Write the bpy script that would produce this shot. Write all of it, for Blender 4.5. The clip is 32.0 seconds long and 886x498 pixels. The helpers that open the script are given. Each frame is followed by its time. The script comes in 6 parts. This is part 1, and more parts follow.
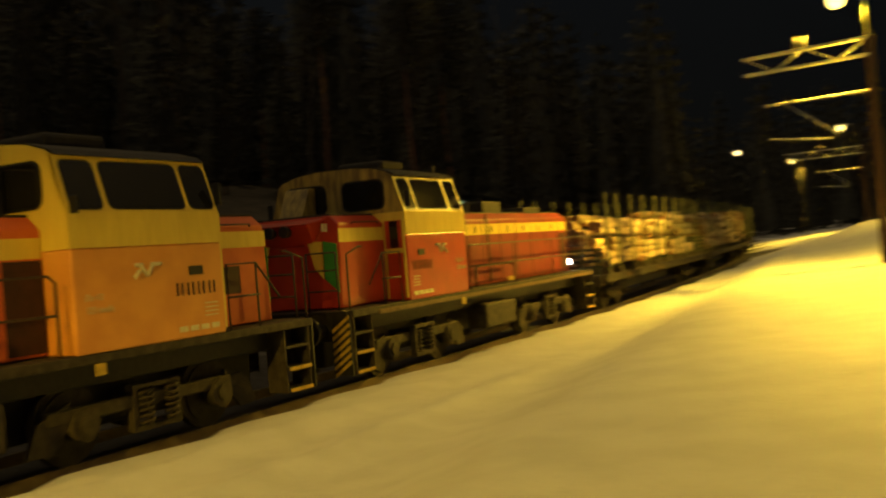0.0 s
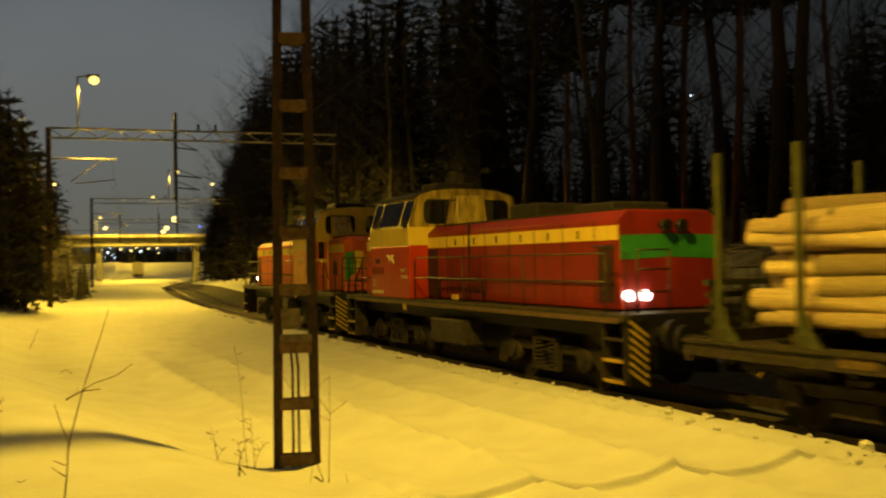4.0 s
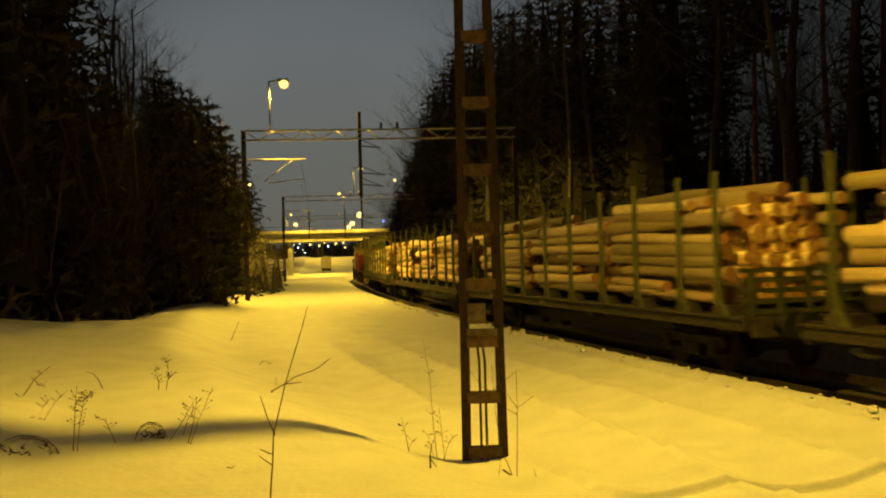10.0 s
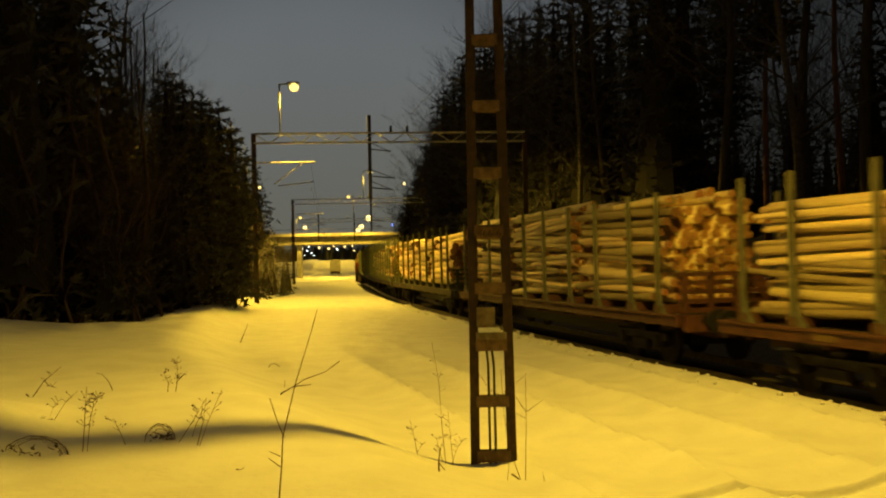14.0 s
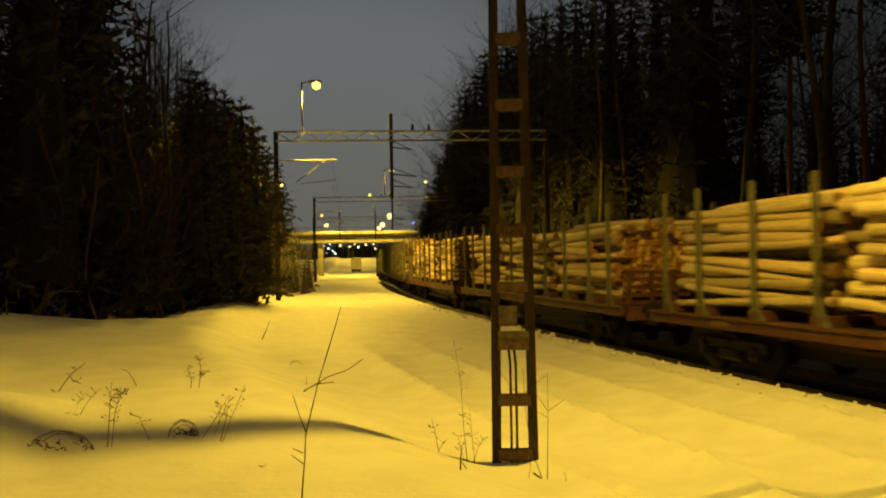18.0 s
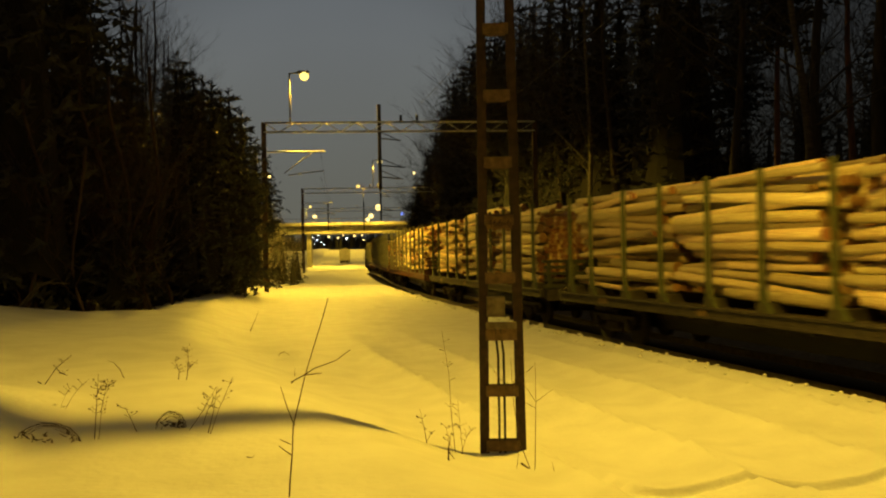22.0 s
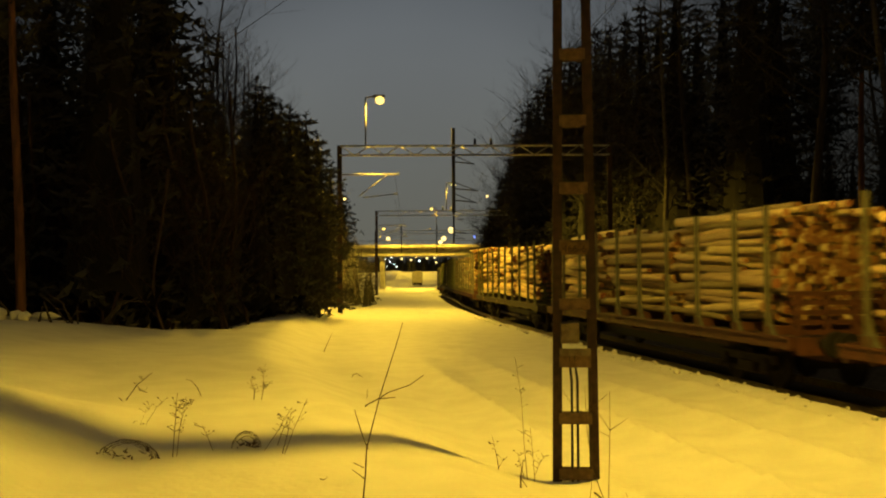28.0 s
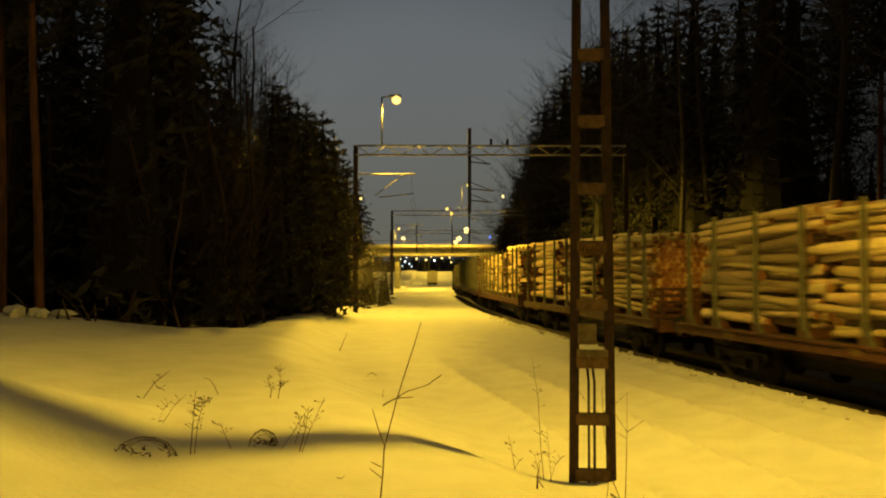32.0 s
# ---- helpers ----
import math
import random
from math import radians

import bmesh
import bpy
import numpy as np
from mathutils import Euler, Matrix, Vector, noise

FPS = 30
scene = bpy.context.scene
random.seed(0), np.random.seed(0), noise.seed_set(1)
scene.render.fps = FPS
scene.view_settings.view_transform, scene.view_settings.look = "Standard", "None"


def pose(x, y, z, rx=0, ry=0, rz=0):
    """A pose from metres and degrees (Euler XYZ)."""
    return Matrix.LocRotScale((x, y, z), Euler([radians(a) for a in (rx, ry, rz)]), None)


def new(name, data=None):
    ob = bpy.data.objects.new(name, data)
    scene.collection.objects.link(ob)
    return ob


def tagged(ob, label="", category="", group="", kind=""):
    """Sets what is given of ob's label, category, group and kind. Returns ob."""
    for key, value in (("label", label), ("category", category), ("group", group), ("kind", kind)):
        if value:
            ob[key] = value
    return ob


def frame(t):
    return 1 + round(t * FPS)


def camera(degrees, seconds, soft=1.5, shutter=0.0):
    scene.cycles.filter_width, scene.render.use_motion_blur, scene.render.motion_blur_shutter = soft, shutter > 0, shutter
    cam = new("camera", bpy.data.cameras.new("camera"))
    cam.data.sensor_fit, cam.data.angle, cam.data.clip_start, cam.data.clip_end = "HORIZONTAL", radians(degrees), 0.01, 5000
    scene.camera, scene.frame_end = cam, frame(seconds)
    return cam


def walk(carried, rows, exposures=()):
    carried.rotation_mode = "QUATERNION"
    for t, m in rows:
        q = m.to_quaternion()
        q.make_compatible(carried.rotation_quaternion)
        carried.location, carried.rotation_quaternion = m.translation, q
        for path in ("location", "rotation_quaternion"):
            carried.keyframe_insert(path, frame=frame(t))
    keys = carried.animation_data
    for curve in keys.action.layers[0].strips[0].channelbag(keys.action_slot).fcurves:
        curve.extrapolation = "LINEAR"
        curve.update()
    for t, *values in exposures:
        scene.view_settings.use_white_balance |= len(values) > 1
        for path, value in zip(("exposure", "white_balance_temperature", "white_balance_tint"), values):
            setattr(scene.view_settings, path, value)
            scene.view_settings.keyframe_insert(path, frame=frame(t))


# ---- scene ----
# ---- camera and its walk ----
cam = camera(49.3, 32.0, soft=2.1, shutter=0.6)
EYE = (0.0, 0.0, 2.0)
# seconds, yaw, pitch, roll, and the sway of the hand sideways and up
TURNS = [
    (0, -141.39, 0.03, 4.58, 0.000, 0.0),
    (0.3, -134.52, 0.05, 4.60, 0.000, 0.0),
    (0.7, -124.10, 0.14, 4.72, 0.000, 0.0),
    (1.1, -112.55, 0.01, 4.90, 0.000, 0.0),
    (1.5, -97.78, 0.39, 4.17, 0.000, 0.0),
    (1.8, -81.33, 0.53, 3.06, 0.000, 0.0),
    (2.2, -56.40, 0.50, 2.53, 0.000, 0.0),
    (2.6, -35.96, -0.09, 2.09, 0.020, 0.0),
    (3, -27.64, -0.00, 1.74, 0.040, 0.0),
    (3.5, -21.93, 0.45, 1.53, 0.055, 0.0),
    (4, -17.69, 0.71, 0.87, 0.067, -0.028),
    (4.5, -14.83, 0.56, 1.52, 0.076, -0.007),
    (6.5, -9.41, 0.80, 1.50, 0.004, -0.004),
    (7, -8.60, 0.66, 1.23, 0.001, -0.005),
    (7.5, -8.17, 0.47, 1.16, 0.006, -0.004),
    (8, -7.61, 0.52, 1.06, 0.000, -0.006),
    (8.5, -7.11, 0.51, 1.05, 0.001, -0.002),
    (9, -7.01, 0.40, 1.23, 0.001, -0.009),
    (9.5, -7.35, 0.35, 1.55, 0.011, -0.008),
    (10, -7.07, 0.45, 1.62, 0.018, 0.001),
    (10.5, -6.78, 0.34, 1.77, 0.021, -0.002),
    (11, -6.96, 0.20, 1.87, 0.021, -0.006),
    (11.5, -7.10, 0.13, 1.68, 0.015, -0.016),
    (12, -6.79, 0.36, 1.58, 0.010, -0.006),
    (12.5, -6.49, 0.59, 1.53, 0.006, -0.005),
    (13, -6.51, 0.71, 1.51, 0.007, -0.002),
    (13.5, -6.78, 0.75, 1.46, 0.009, -0.003),
    (14, -6.54, 0.68, 1.30, 0.011, -0.001),
    (14.5, -5.75, 0.44, 1.15, 0.007, 0.002),
    (16.5, -5.52, 0.79, 0.71, -0.012, 0.004),
    (17, -5.54, 0.85, 0.67, -0.017, -0.004),
    (17.5, -5.37, 0.75, 0.74, -0.011, -0.001),
    (18, -5.31, 0.61, 1.02, -0.005, 0.000),
    (18.5, -5.65, 0.96, 1.09, -0.004, 0.003),
    (19, -6.09, 1.20, 1.13, 0.004, 0.008),
    (19.5, -5.90, 0.68, 1.23, 0.007, 0.002),
    (20, -6.08, 0.28, 1.20, 0.007, -0.004),
    (20.5, -6.30, 0.21, 1.17, 0.008, -0.002),
    (21, -6.21, 0.14, 1.07, 0.005, -0.001),
    (21.5, -5.99, 0.11, 1.15, 0.003, -0.001),
    (22, -5.98, 0.07, 1.12, 0.004, -0.002),
    (22.5, -6.02, 0.08, 1.01, 0.004, 0.001),
    (23, -6.06, 0.11, 0.84, -0.000, -0.003),
    (23.5, -5.77, -0.01, 0.66, -0.000, -0.003),
    (24, -5.46, -0.00, 0.60, -0.003, -0.001),
    (24.5, -5.46, 0.05, 0.67, 0.002, -0.003),
    (25, -5.57, 0.49, 0.78, 0.011, -0.006),
    (25.5, -5.11, 0.78, 0.47, 0.006, -0.004),
    (26, -3.79, 1.19, 0.23, 0.001, 0.003),
    (26.5, -2.52, 1.40, 0.04, -0.008, 0.007),
    (28.5, -1.57, 1.56, 0.28, -0.017, 0.017),
    (29, -1.37, 1.66, 0.04, -0.029, 0.007),
    (29.5, -1.33, 1.57, -0.06, -0.037, 0.014),
    (30, -1.37, 1.48, 0.05, -0.034, 0.013),
    (30.5, -1.24, 1.58, -0.04, -0.041, 0.016),
    (31, -0.96, 1.72, -0.35, -0.049, 0.016),
    (31.5, -0.92, 1.70, -0.26, -0.045, 0.015),
    (32, -0.81, 1.49, 0.03, -0.036, 0.016),
]
# the clip's camera opens up in the dark at first
walk(cam, [(t, pose(EYE[0] + dx, EYE[1], EYE[2] + dz, 90 + p, r, y)) for t, y, p, r, dx, dz in TURNS], [(0, 1.2), (0.6, 1.15), (1.1, 0.85), (1.6, 0.5), (2.0, 0.2), (2.6, 0.09), (32.0, 0.09)])

# ---- night sky and sodium lamps ----
world = bpy.data.worlds.new("night")
scene.world = world
world.use_nodes = True
wn, wl = world.node_tree.nodes, world.node_tree.links
bg = wn["Background"]
tc = wn.new("ShaderNodeTexCoord")
sx = wn.new("ShaderNodeSeparateXYZ")
wl.new(tc.outputs["Generated"], sx.inputs[0])
ramp = wn.new("ShaderNodeValToRGB")
wl.new(sx.outputs["Z"], ramp.inputs[0])
ramp.color_ramp.elements[0].position, ramp.color_ramp.elements[0].color = 0.0, (0.170, 0.165, 0.125, 1)
ramp.color_ramp.elements[1].position, ramp.color_ramp.elements[1].color = 0.32, (0.196, 0.222, 0.250, 1)
warm = ramp.color_ramp.elements.new(0.46)
warm.color = (0.26, 0.19, 0.09, 1)
# the glow of the town lies ahead along the line, the sky behind is dark
glow_y = wn.new("ShaderNodeValToRGB")
glow_from = wn.new("ShaderNodeMapRange")
glow_from.inputs["From Min"].default_value, glow_from.inputs["From Max"].default_value = -1.0, 1.0
wl.new(sx.outputs["Y"], glow_from.inputs["Value"])
wl.new(glow_from.outputs[0], glow_y.inputs[0])
glow_y.color_ramp.interpolation = "EASE"
glow_y.color_ramp.elements[0].position, glow_y.color_ramp.elements[0].color = 0.0, (0.010, 0.010, 0.010, 1)
glow_y.color_ramp.elements[1].position, glow_y.color_ramp.elements[1].color = 0.989, (0.86, 0.86, 0.86, 1)
for place, level in ((0.52, 0.018), (0.72, 0.075), (0.90, 0.12), (0.955, 0.13), (0.971, 0.50)):
    glow_y.color_ramp.elements.new(place).color = (level, level, level, 1)
cloud = wn.new("ShaderNodeTexNoise")
cloud.inputs["Scale"].default_value, cloud.inputs["Detail"].default_value = 2.2, 3
wl.new(tc.outputs["Generated"], cloud.inputs["Vector"])
mixw = wn.new("ShaderNodeMix")
mixw.data_type, mixw.blend_type = "RGBA", "MULTIPLY"
mixw.inputs["Factor"].default_value = 0.35
wl.new(ramp.outputs[0], mixw.inputs["A"])
wl.new(cloud.outputs["Fac"], mixw.inputs["B"])
wl.new(mixw.outputs["Result"], bg.inputs[0])
# an overcast sky, palest overhead
zenith = wn.new("ShaderNodeMapRange")
zenith.interpolation_type = "SMOOTHSTEP"
zenith.inputs["From Min"].default_value, zenith.inputs["From Max"].default_value = 0.30, 1.0
zenith.inputs["To Min"].default_value, zenith.inputs["To Max"].default_value = 0.0, 0.65
wl.new(sx.outputs["Z"], zenith.inputs["Value"])
add = wn.new("ShaderNodeMath")
add.operation = "ADD"
wl.new(glow_y.outputs[0], add.inputs[0])
wl.new(zenith.outputs[0], add.inputs[1])
wl.new(add.outputs[0], bg.inputs[1])

SODIUM = (1.0, 0.622, 0.043)


def sodium_lamp(x, y, z, watts, cone=150):
    """A shaded street luminaire that throws its light downwards."""
    d = bpy.data.lights.new("sodium_light", "SPOT")
    d.energy, d.color, d.shadow_soft_size = watts, SODIUM, 0.12
    d.spot_size, d.spot_blend = radians(cone), 0.25
    o = new("sodium_light", d)
    o.location = (x, y, z)
    return o


LAMPS = [(2.40, 9.57, 8.59), (-1.75, 50, 11.1), (4.1, 100, 11.3), (2.7, 150, 12.2), (-6.0, 190, 11.0),
         (8.0, -28.8, 8.2), (19.65, -69.4, 8.2), (33.4, -100.2, 8.2)]
POWER = [4150, 12600, 10600, 8300, 8300, 5200, 1600, 4000]
CONES = [154, 160, 152, 150, 150, 154, 152, 152]
for p, w, a in zip(LAMPS, POWER, CONES):
    sodium_lamp(p[0], p[1], p[2] - 0.14, w, a)

# ---- materials ----


def mat(name, color, rough=0.6, metal=0.0, scale=6.0, vary=0.25, color2=None, bump=0.0, bscale=None, detail=5.0, rand=0.0, stretch=None, coat=0.0):
    m = bpy.data.materials.new(name)
    m.use_nodes = True
    n, l = m.node_tree.nodes, m.node_tree.links
    b = n["Principled BSDF"]
    b.inputs["Roughness"].default_value, b.inputs["Metallic"].default_value = rough, metal
    if coat:
        b.inputs["Coat Weight"].default_value, b.inputs["Coat Roughness"].default_value = coat, 0.15
    t = n.new("ShaderNodeTexCoord")
    vec = t.outputs["Object"]
    if stretch:
        mp = n.new("ShaderNodeMapping")
        mp.inputs["Scale"].default_value = stretch
        l.new(vec, mp.inputs[0])
        vec = mp.outputs[0]
    tex = n.new("ShaderNodeTexNoise")
    tex.inputs["Scale"].default_value, tex.inputs["Detail"].default_value = scale, detail
    l.new(vec, tex.inputs["Vector"])
    r = n.new("ShaderNodeValToRGB")
    c2 = color2 or tuple(c * (1 - vary) for c in color)
    r.color_ramp.elements[0].position, r.color_ramp.elements[1].position = 0.36, 0.62
    r.color_ramp.elements[0].color, r.color_ramp.elements[1].color = (*c2, 1), (*color, 1)
    l.new(tex.outputs["Fac"], r.inputs[0])
    big = n.new("ShaderNodeTexNoise")
    big.inputs["Scale"].default_value, big.inputs["Detail"].default_value = scale * 0.17, 2
    l.new(vec, big.inputs["Vector"])
    mx = n.new("ShaderNodeMix")
    mx.data_type, mx.blend_type = "RGBA", "MULTIPLY"
    mx.inputs["Factor"].default_value = vary
    l.new(r.outputs[0], mx.inputs["A"])
    l.new(big.outputs["Fac"], mx.inputs["B"])
    out = mx.outputs["Result"]
    if rand:
        oi = n.new("ShaderNodeObjectInfo")
        ma = n.new("ShaderNodeMapRange")
        ma.inputs["To Min"].default_value, ma.inputs["To Max"].default_value = 1 - rand, 1 + rand * 0.62
        l.new(oi.outputs["Random"], ma.inputs["Value"])
        hs = n.new("ShaderNodeHueSaturation")
        l.new(ma.outputs[0], hs.inputs["Value"])
        # a shift of hue from piece to piece as well
        wide, cut, tint = n.new("ShaderNodeMath"), n.new("ShaderNodeMath"), n.new("ShaderNodeMapRange")
        wide.operation, cut.operation = "MULTIPLY", "FRACT"
        wide.inputs[1].default_value = 7.31
        tint.inputs["To Min"].default_value, tint.inputs["To Max"].default_value = 0.478, 0.507
        l.new(oi.outputs["Random"], wide.inputs[0])
        l.new(wide.outputs[0], cut.inputs[0])
        l.new(cut.outputs[0], tint.inputs["Value"])
        l.new(tint.outputs[0], hs.inputs["Hue"])
        l.new(out, hs.inputs["Color"])
        out = hs.outputs[0]
    l.new(out, b.inputs["Base Color"])
    if bump:
        bt = n.new("ShaderNodeTexNoise")
        bt.inputs["Scale"].default_value, bt.inputs["Detail"].default_value = bscale or scale * 2, 6
        l.new(vec, bt.inputs["Vector"])
        bp = n.new("ShaderNodeBump")
        bp.inputs["Strength"].default_value, bp.inputs["Distance"].default_value = bump, 0.03
        l.new(bt.outputs["Fac"], bp.inputs["Height"])
        l.new(bp.outputs[0], b.inputs["Normal"])
    return m


def glow(name, color, strength):
    m = bpy.data.materials.new(name)
    m.use_nodes = True
    b = m.node_tree.nodes["Principled BSDF"]
    b.inputs["Base Color"].default_value = (*[min(c, 0.8) for c in color], 1)
    b.inputs["Emission Color"].default_value = (*color, 1)
    b.inputs["Emission Strength"].default_value = strength
    return m


M_SNOW = mat("snow", (0.66, 0.665, 0.67), 0.62, scale=1.6, vary=0.12, bump=0.45, bscale=11)
M_FOREST = mat("dark_forest_floor", (0.075, 0.058, 0.042), 0.95, scale=1.3, vary=0.6, color2=(0.03, 0.024, 0.018), bump=0.8, bscale=5)
# grey, patchy ground for the slope behind the train
M_SLOPE = mat("patchy_grey_slope", (0.34, 0.33, 0.30), 0.85, scale=0.9, vary=0.5, color2=(0.09, 0.075, 0.055), bump=0.8, bscale=4)
M_TRACKBED = mat("dirty_shaded_ballast", (0.10, 0.09, 0.08), 0.9, scale=9, vary=0.5, bump=0.8)
M_RAIL = mat("rail_steel", (0.20, 0.15, 0.11), 0.4, 0.8, scale=8, vary=0.4)
M_RUST = mat("rusty_brown_steel", (0.068, 0.033, 0.022), 0.7, 0.2, scale=14, vary=0.5, bump=0.2)
M_BOX = mat("weathered_brown_grey_box", (0.24, 0.19, 0.13), 0.6, 0.1, scale=12, vary=0.45, color2=(0.12, 0.09, 0.06), bump=0.15)
M_RUSTLIGHT = mat("batten_steel", (0.23, 0.145, 0.085), 0.65, 0.2, scale=14, vary=0.45, bump=0.2)
M_GALV = mat("galvanised_steel", (0.46, 0.46, 0.44), 0.55, 0.15, scale=12, vary=0.3)
M_DARKSTEEL = mat("dark_steel", (0.035, 0.032, 0.03), 0.55, 0.4, scale=10, vary=0.4, bump=0.1)
M_GRIME = mat("brown_grimy_steel", (0.075, 0.058, 0.045), 0.75, 0.1, scale=7, vary=0.6, bump=0.3)
M_RED = mat("red_paint", (0.58, 0.045, 0.015), 0.38, scale=2.2, vary=0.25, color2=(0.46, 0.032, 0.012), coat=0.15)
M_REDDARK = mat("dimmed_red_paint", (0.30, 0.022, 0.014), 0.5, scale=2.2, vary=0.3, color2=(0.22, 0.016, 0.011), stretch=(1, 1, 0.4))
M_ORANGE = mat("faded_orange_paint", (0.74, 0.16, 0.04), 0.5, scale=2.2, vary=0.2, color2=(0.64, 0.12, 0.03))
M_FADED = mat("sun_faded_yellow_orange_paint", (0.84, 0.38, 0.08), 0.45, scale=2.2, vary=0.2, color2=(0.74, 0.31, 0.065))
M_SNOWTWIG = mat("snow_dusted_twigs", (0.50, 0.48, 0.45), 0.8, scale=7, vary=0.4, color2=(0.10, 0.075, 0.055))
M_CREAM = mat("cream_yellow_paint", (0.86, 0.64, 0.10), 0.38, scale=3.0, vary=0.2, color2=(0.78, 0.56, 0.08), stretch=(2.2, 2.2, 0.5))
# cream toned down; dimmer light on cab and ducts is put into it
M_DIMCREAM = mat("dimmed_cream_paint", (0.62, 0.45, 0.10), 0.42, scale=3.0, vary=0.5, color2=(0.22, 0.15, 0.05), stretch=(2.2, 2.2, 0.6))
M_BROWNRED = mat("dark_maroon_metal", (0.055, 0.016, 0.012), 0.6, scale=6, vary=0.4)
M_ROOF = mat("sooty_roof", (0.035, 0.028, 0.024), 0.7, scale=6, vary=0.5)
M_GREEN = mat("wagon_green_paint", (0.115, 0.125, 0.045), 0.6, scale=5, vary=0.45, color2=(0.07, 0.08, 0.03))
M_OLIVE = mat("dark_olive_headboard_paint", (0.075, 0.078, 0.03), 0.65, scale=5, vary=0.5, color2=(0.04, 0.04, 0.018))
M_LOCOGREEN = mat("signal_green_paint", (0.05, 0.33, 0.06), 0.5, scale=4, vary=0.2)
M_GREYBLUE = mat("grey_blue_stake_paint", (0.165, 0.16, 0.115), 0.55, scale=5, vary=0.4)
M_WAGBROWN = mat("red_brown_wagon_paint", (0.125, 0.045, 0.028), 0.65, scale=5, vary=0.45, bump=0.1)
M_BLACK = mat("black_paint", (0.012, 0.012, 0.012), 0.45, scale=6, vary=0.2)
M_WHITE = mat("cream_lettering", (0.80, 0.70, 0.45), 0.5, scale=20, vary=0.15)
M_HAZARD = mat("hazard_yellow", (0.70, 0.48, 0.06), 0.5, scale=8, vary=0.35)
M_PLATE = mat("faded_yellow_plate", (0.26, 0.16, 0.05), 0.7, scale=14, vary=0.5, color2=(0.13, 0.075, 0.03))
M_RAILING = mat("railing_dark_steel", (0.075, 0.05, 0.035), 0.5, 0.2, scale=9, vary=0.4)
M_BARK = [mat("pine_bark_a", (0.96, 0.80, 0.46), 0.8, scale=9, vary=0.2, color2=(0.58, 0.41, 0.20), bump=0.7, rand=0.62, stretch=(0.35, 3, 3)),
          mat("pine_bark_b", (0.96, 0.81, 0.48), 0.8, scale=10, vary=0.2, color2=(0.60, 0.44, 0.22), bump=0.7, rand=0.62, stretch=(0.35, 3, 3)),
          mat("birch_bark_log", (0.96, 0.84, 0.56), 0.75, scale=9, vary=0.2, color2=(0.54, 0.38, 0.20), bump=0.7, rand=0.64, stretch=(0.7, 2, 2))]
M_CUT = mat("sawn_log_end", (0.46, 0.25, 0.10), 0.85, scale=12, vary=0.4, color2=(0.22, 0.095, 0.035), rand=0.5)
M_TRUNK = mat("tree_bark_dark", (0.08, 0.062, 0.05), 0.9, scale=5, vary=0.55, bump=0.6, stretch=(2, 2, 0.4))
M_PINETRUNK = mat("pine_bark_reddish", (0.28, 0.125, 0.075), 0.9, scale=4, vary=0.5, color2=(0.13, 0.06, 0.038), bump=0.7, stretch=(2, 2, 0.4))
M_BIRCH = mat("birch_bark", (0.13, 0.11, 0.09), 0.8, scale=6, vary=0.6, color2=(0.06, 0.05, 0.045), stretch=(0.6, 0.6, 2.5))
M_NEEDLE = mat("spruce_needles", (0.07, 0.07, 0.062), 0.8, scale=2, vary=0.5)
M_INNER = mat("crown_inner_shade", (0.022, 0.019, 0.017), 0.95, scale=4, vary=0.4)
M_TWIG = mat("bare_twigs", (0.06, 0.05, 0.044), 0.9, scale=4, vary=0.4)
M_THICKET = mat("dark_brown_thicket_twigs", (0.085, 0.050, 0.033), 0.9, scale=4, vary=0.4)
M_BRUSH = mat("brown_undergrowth_twigs", (0.10, 0.075, 0.06), 0.9, scale=4, vary=0.4)
M_STALK = mat("dry_stalks", (0.14, 0.09, 0.045), 0.9, scale=8, vary=0.5)
M_CONCRETE = mat("bridge_concrete", (0.46, 0.44, 0.40), 0.8, scale=1.2, vary=0.3, bump=0.2)
M_FACADE = mat("building_facade", (0.24, 0.20, 0.17), 0.85, scale=0.8, vary=0.3)
M_VAN = mat("grey_wagon_paint", (0.44, 0.41, 0.36), 0.6, scale=2, vary=0.35)
M_CABLE = mat("dark_wire", (0.02, 0.02, 0.02), 0.6, scale=5, vary=0.1)

M_GLASS = bpy.data.materials.new("dark_window_glass")
M_GLASS.use_nodes = True
_g = M_GLASS.node_tree.nodes["Principled BSDF"]
_g.inputs["Base Color"].default_value = (0.012, 0.011, 0.010, 1)
_g.inputs["Roughness"].default_value = 0.04
_g.inputs["Specular IOR Level"].default_value = 0.7

G_SODIUM = glow("sodium_lamp_glow", (1.0, 0.72, 0.17), 2.0)
G_FAR = glow("far_lamp_glow", (1.0, 0.74, 0.26), 2.2)
G_COOL = glow("cool_lamp_glow", (0.70, 0.86, 1.0), 5)
G_WHITE = glow("marker_light_glow", (1.0, 0.97, 0.80), 9)
G_TEAL = glow("teal_window_glow", (0.35, 0.75, 0.75), 0.22)
G_STRIP = glow("fluorescent_teal_band_glow", (0.30, 0.62, 0.58), 0.16)
G_WARMWIN = glow("warm_window_glow", (1.0, 0.62, 0.28), 0.30)
G_BLUE = glow("blue_signal_glow", (0.15, 0.25, 1.0), 1.5)
G_GREEN = glow("green_signal_glow", (0.1, 1.0, 0.5), 6)
G_RED = glow("red_instrument_glow", (1.0, 0.06, 0.08), 2)

# ---- mesh helpers ----


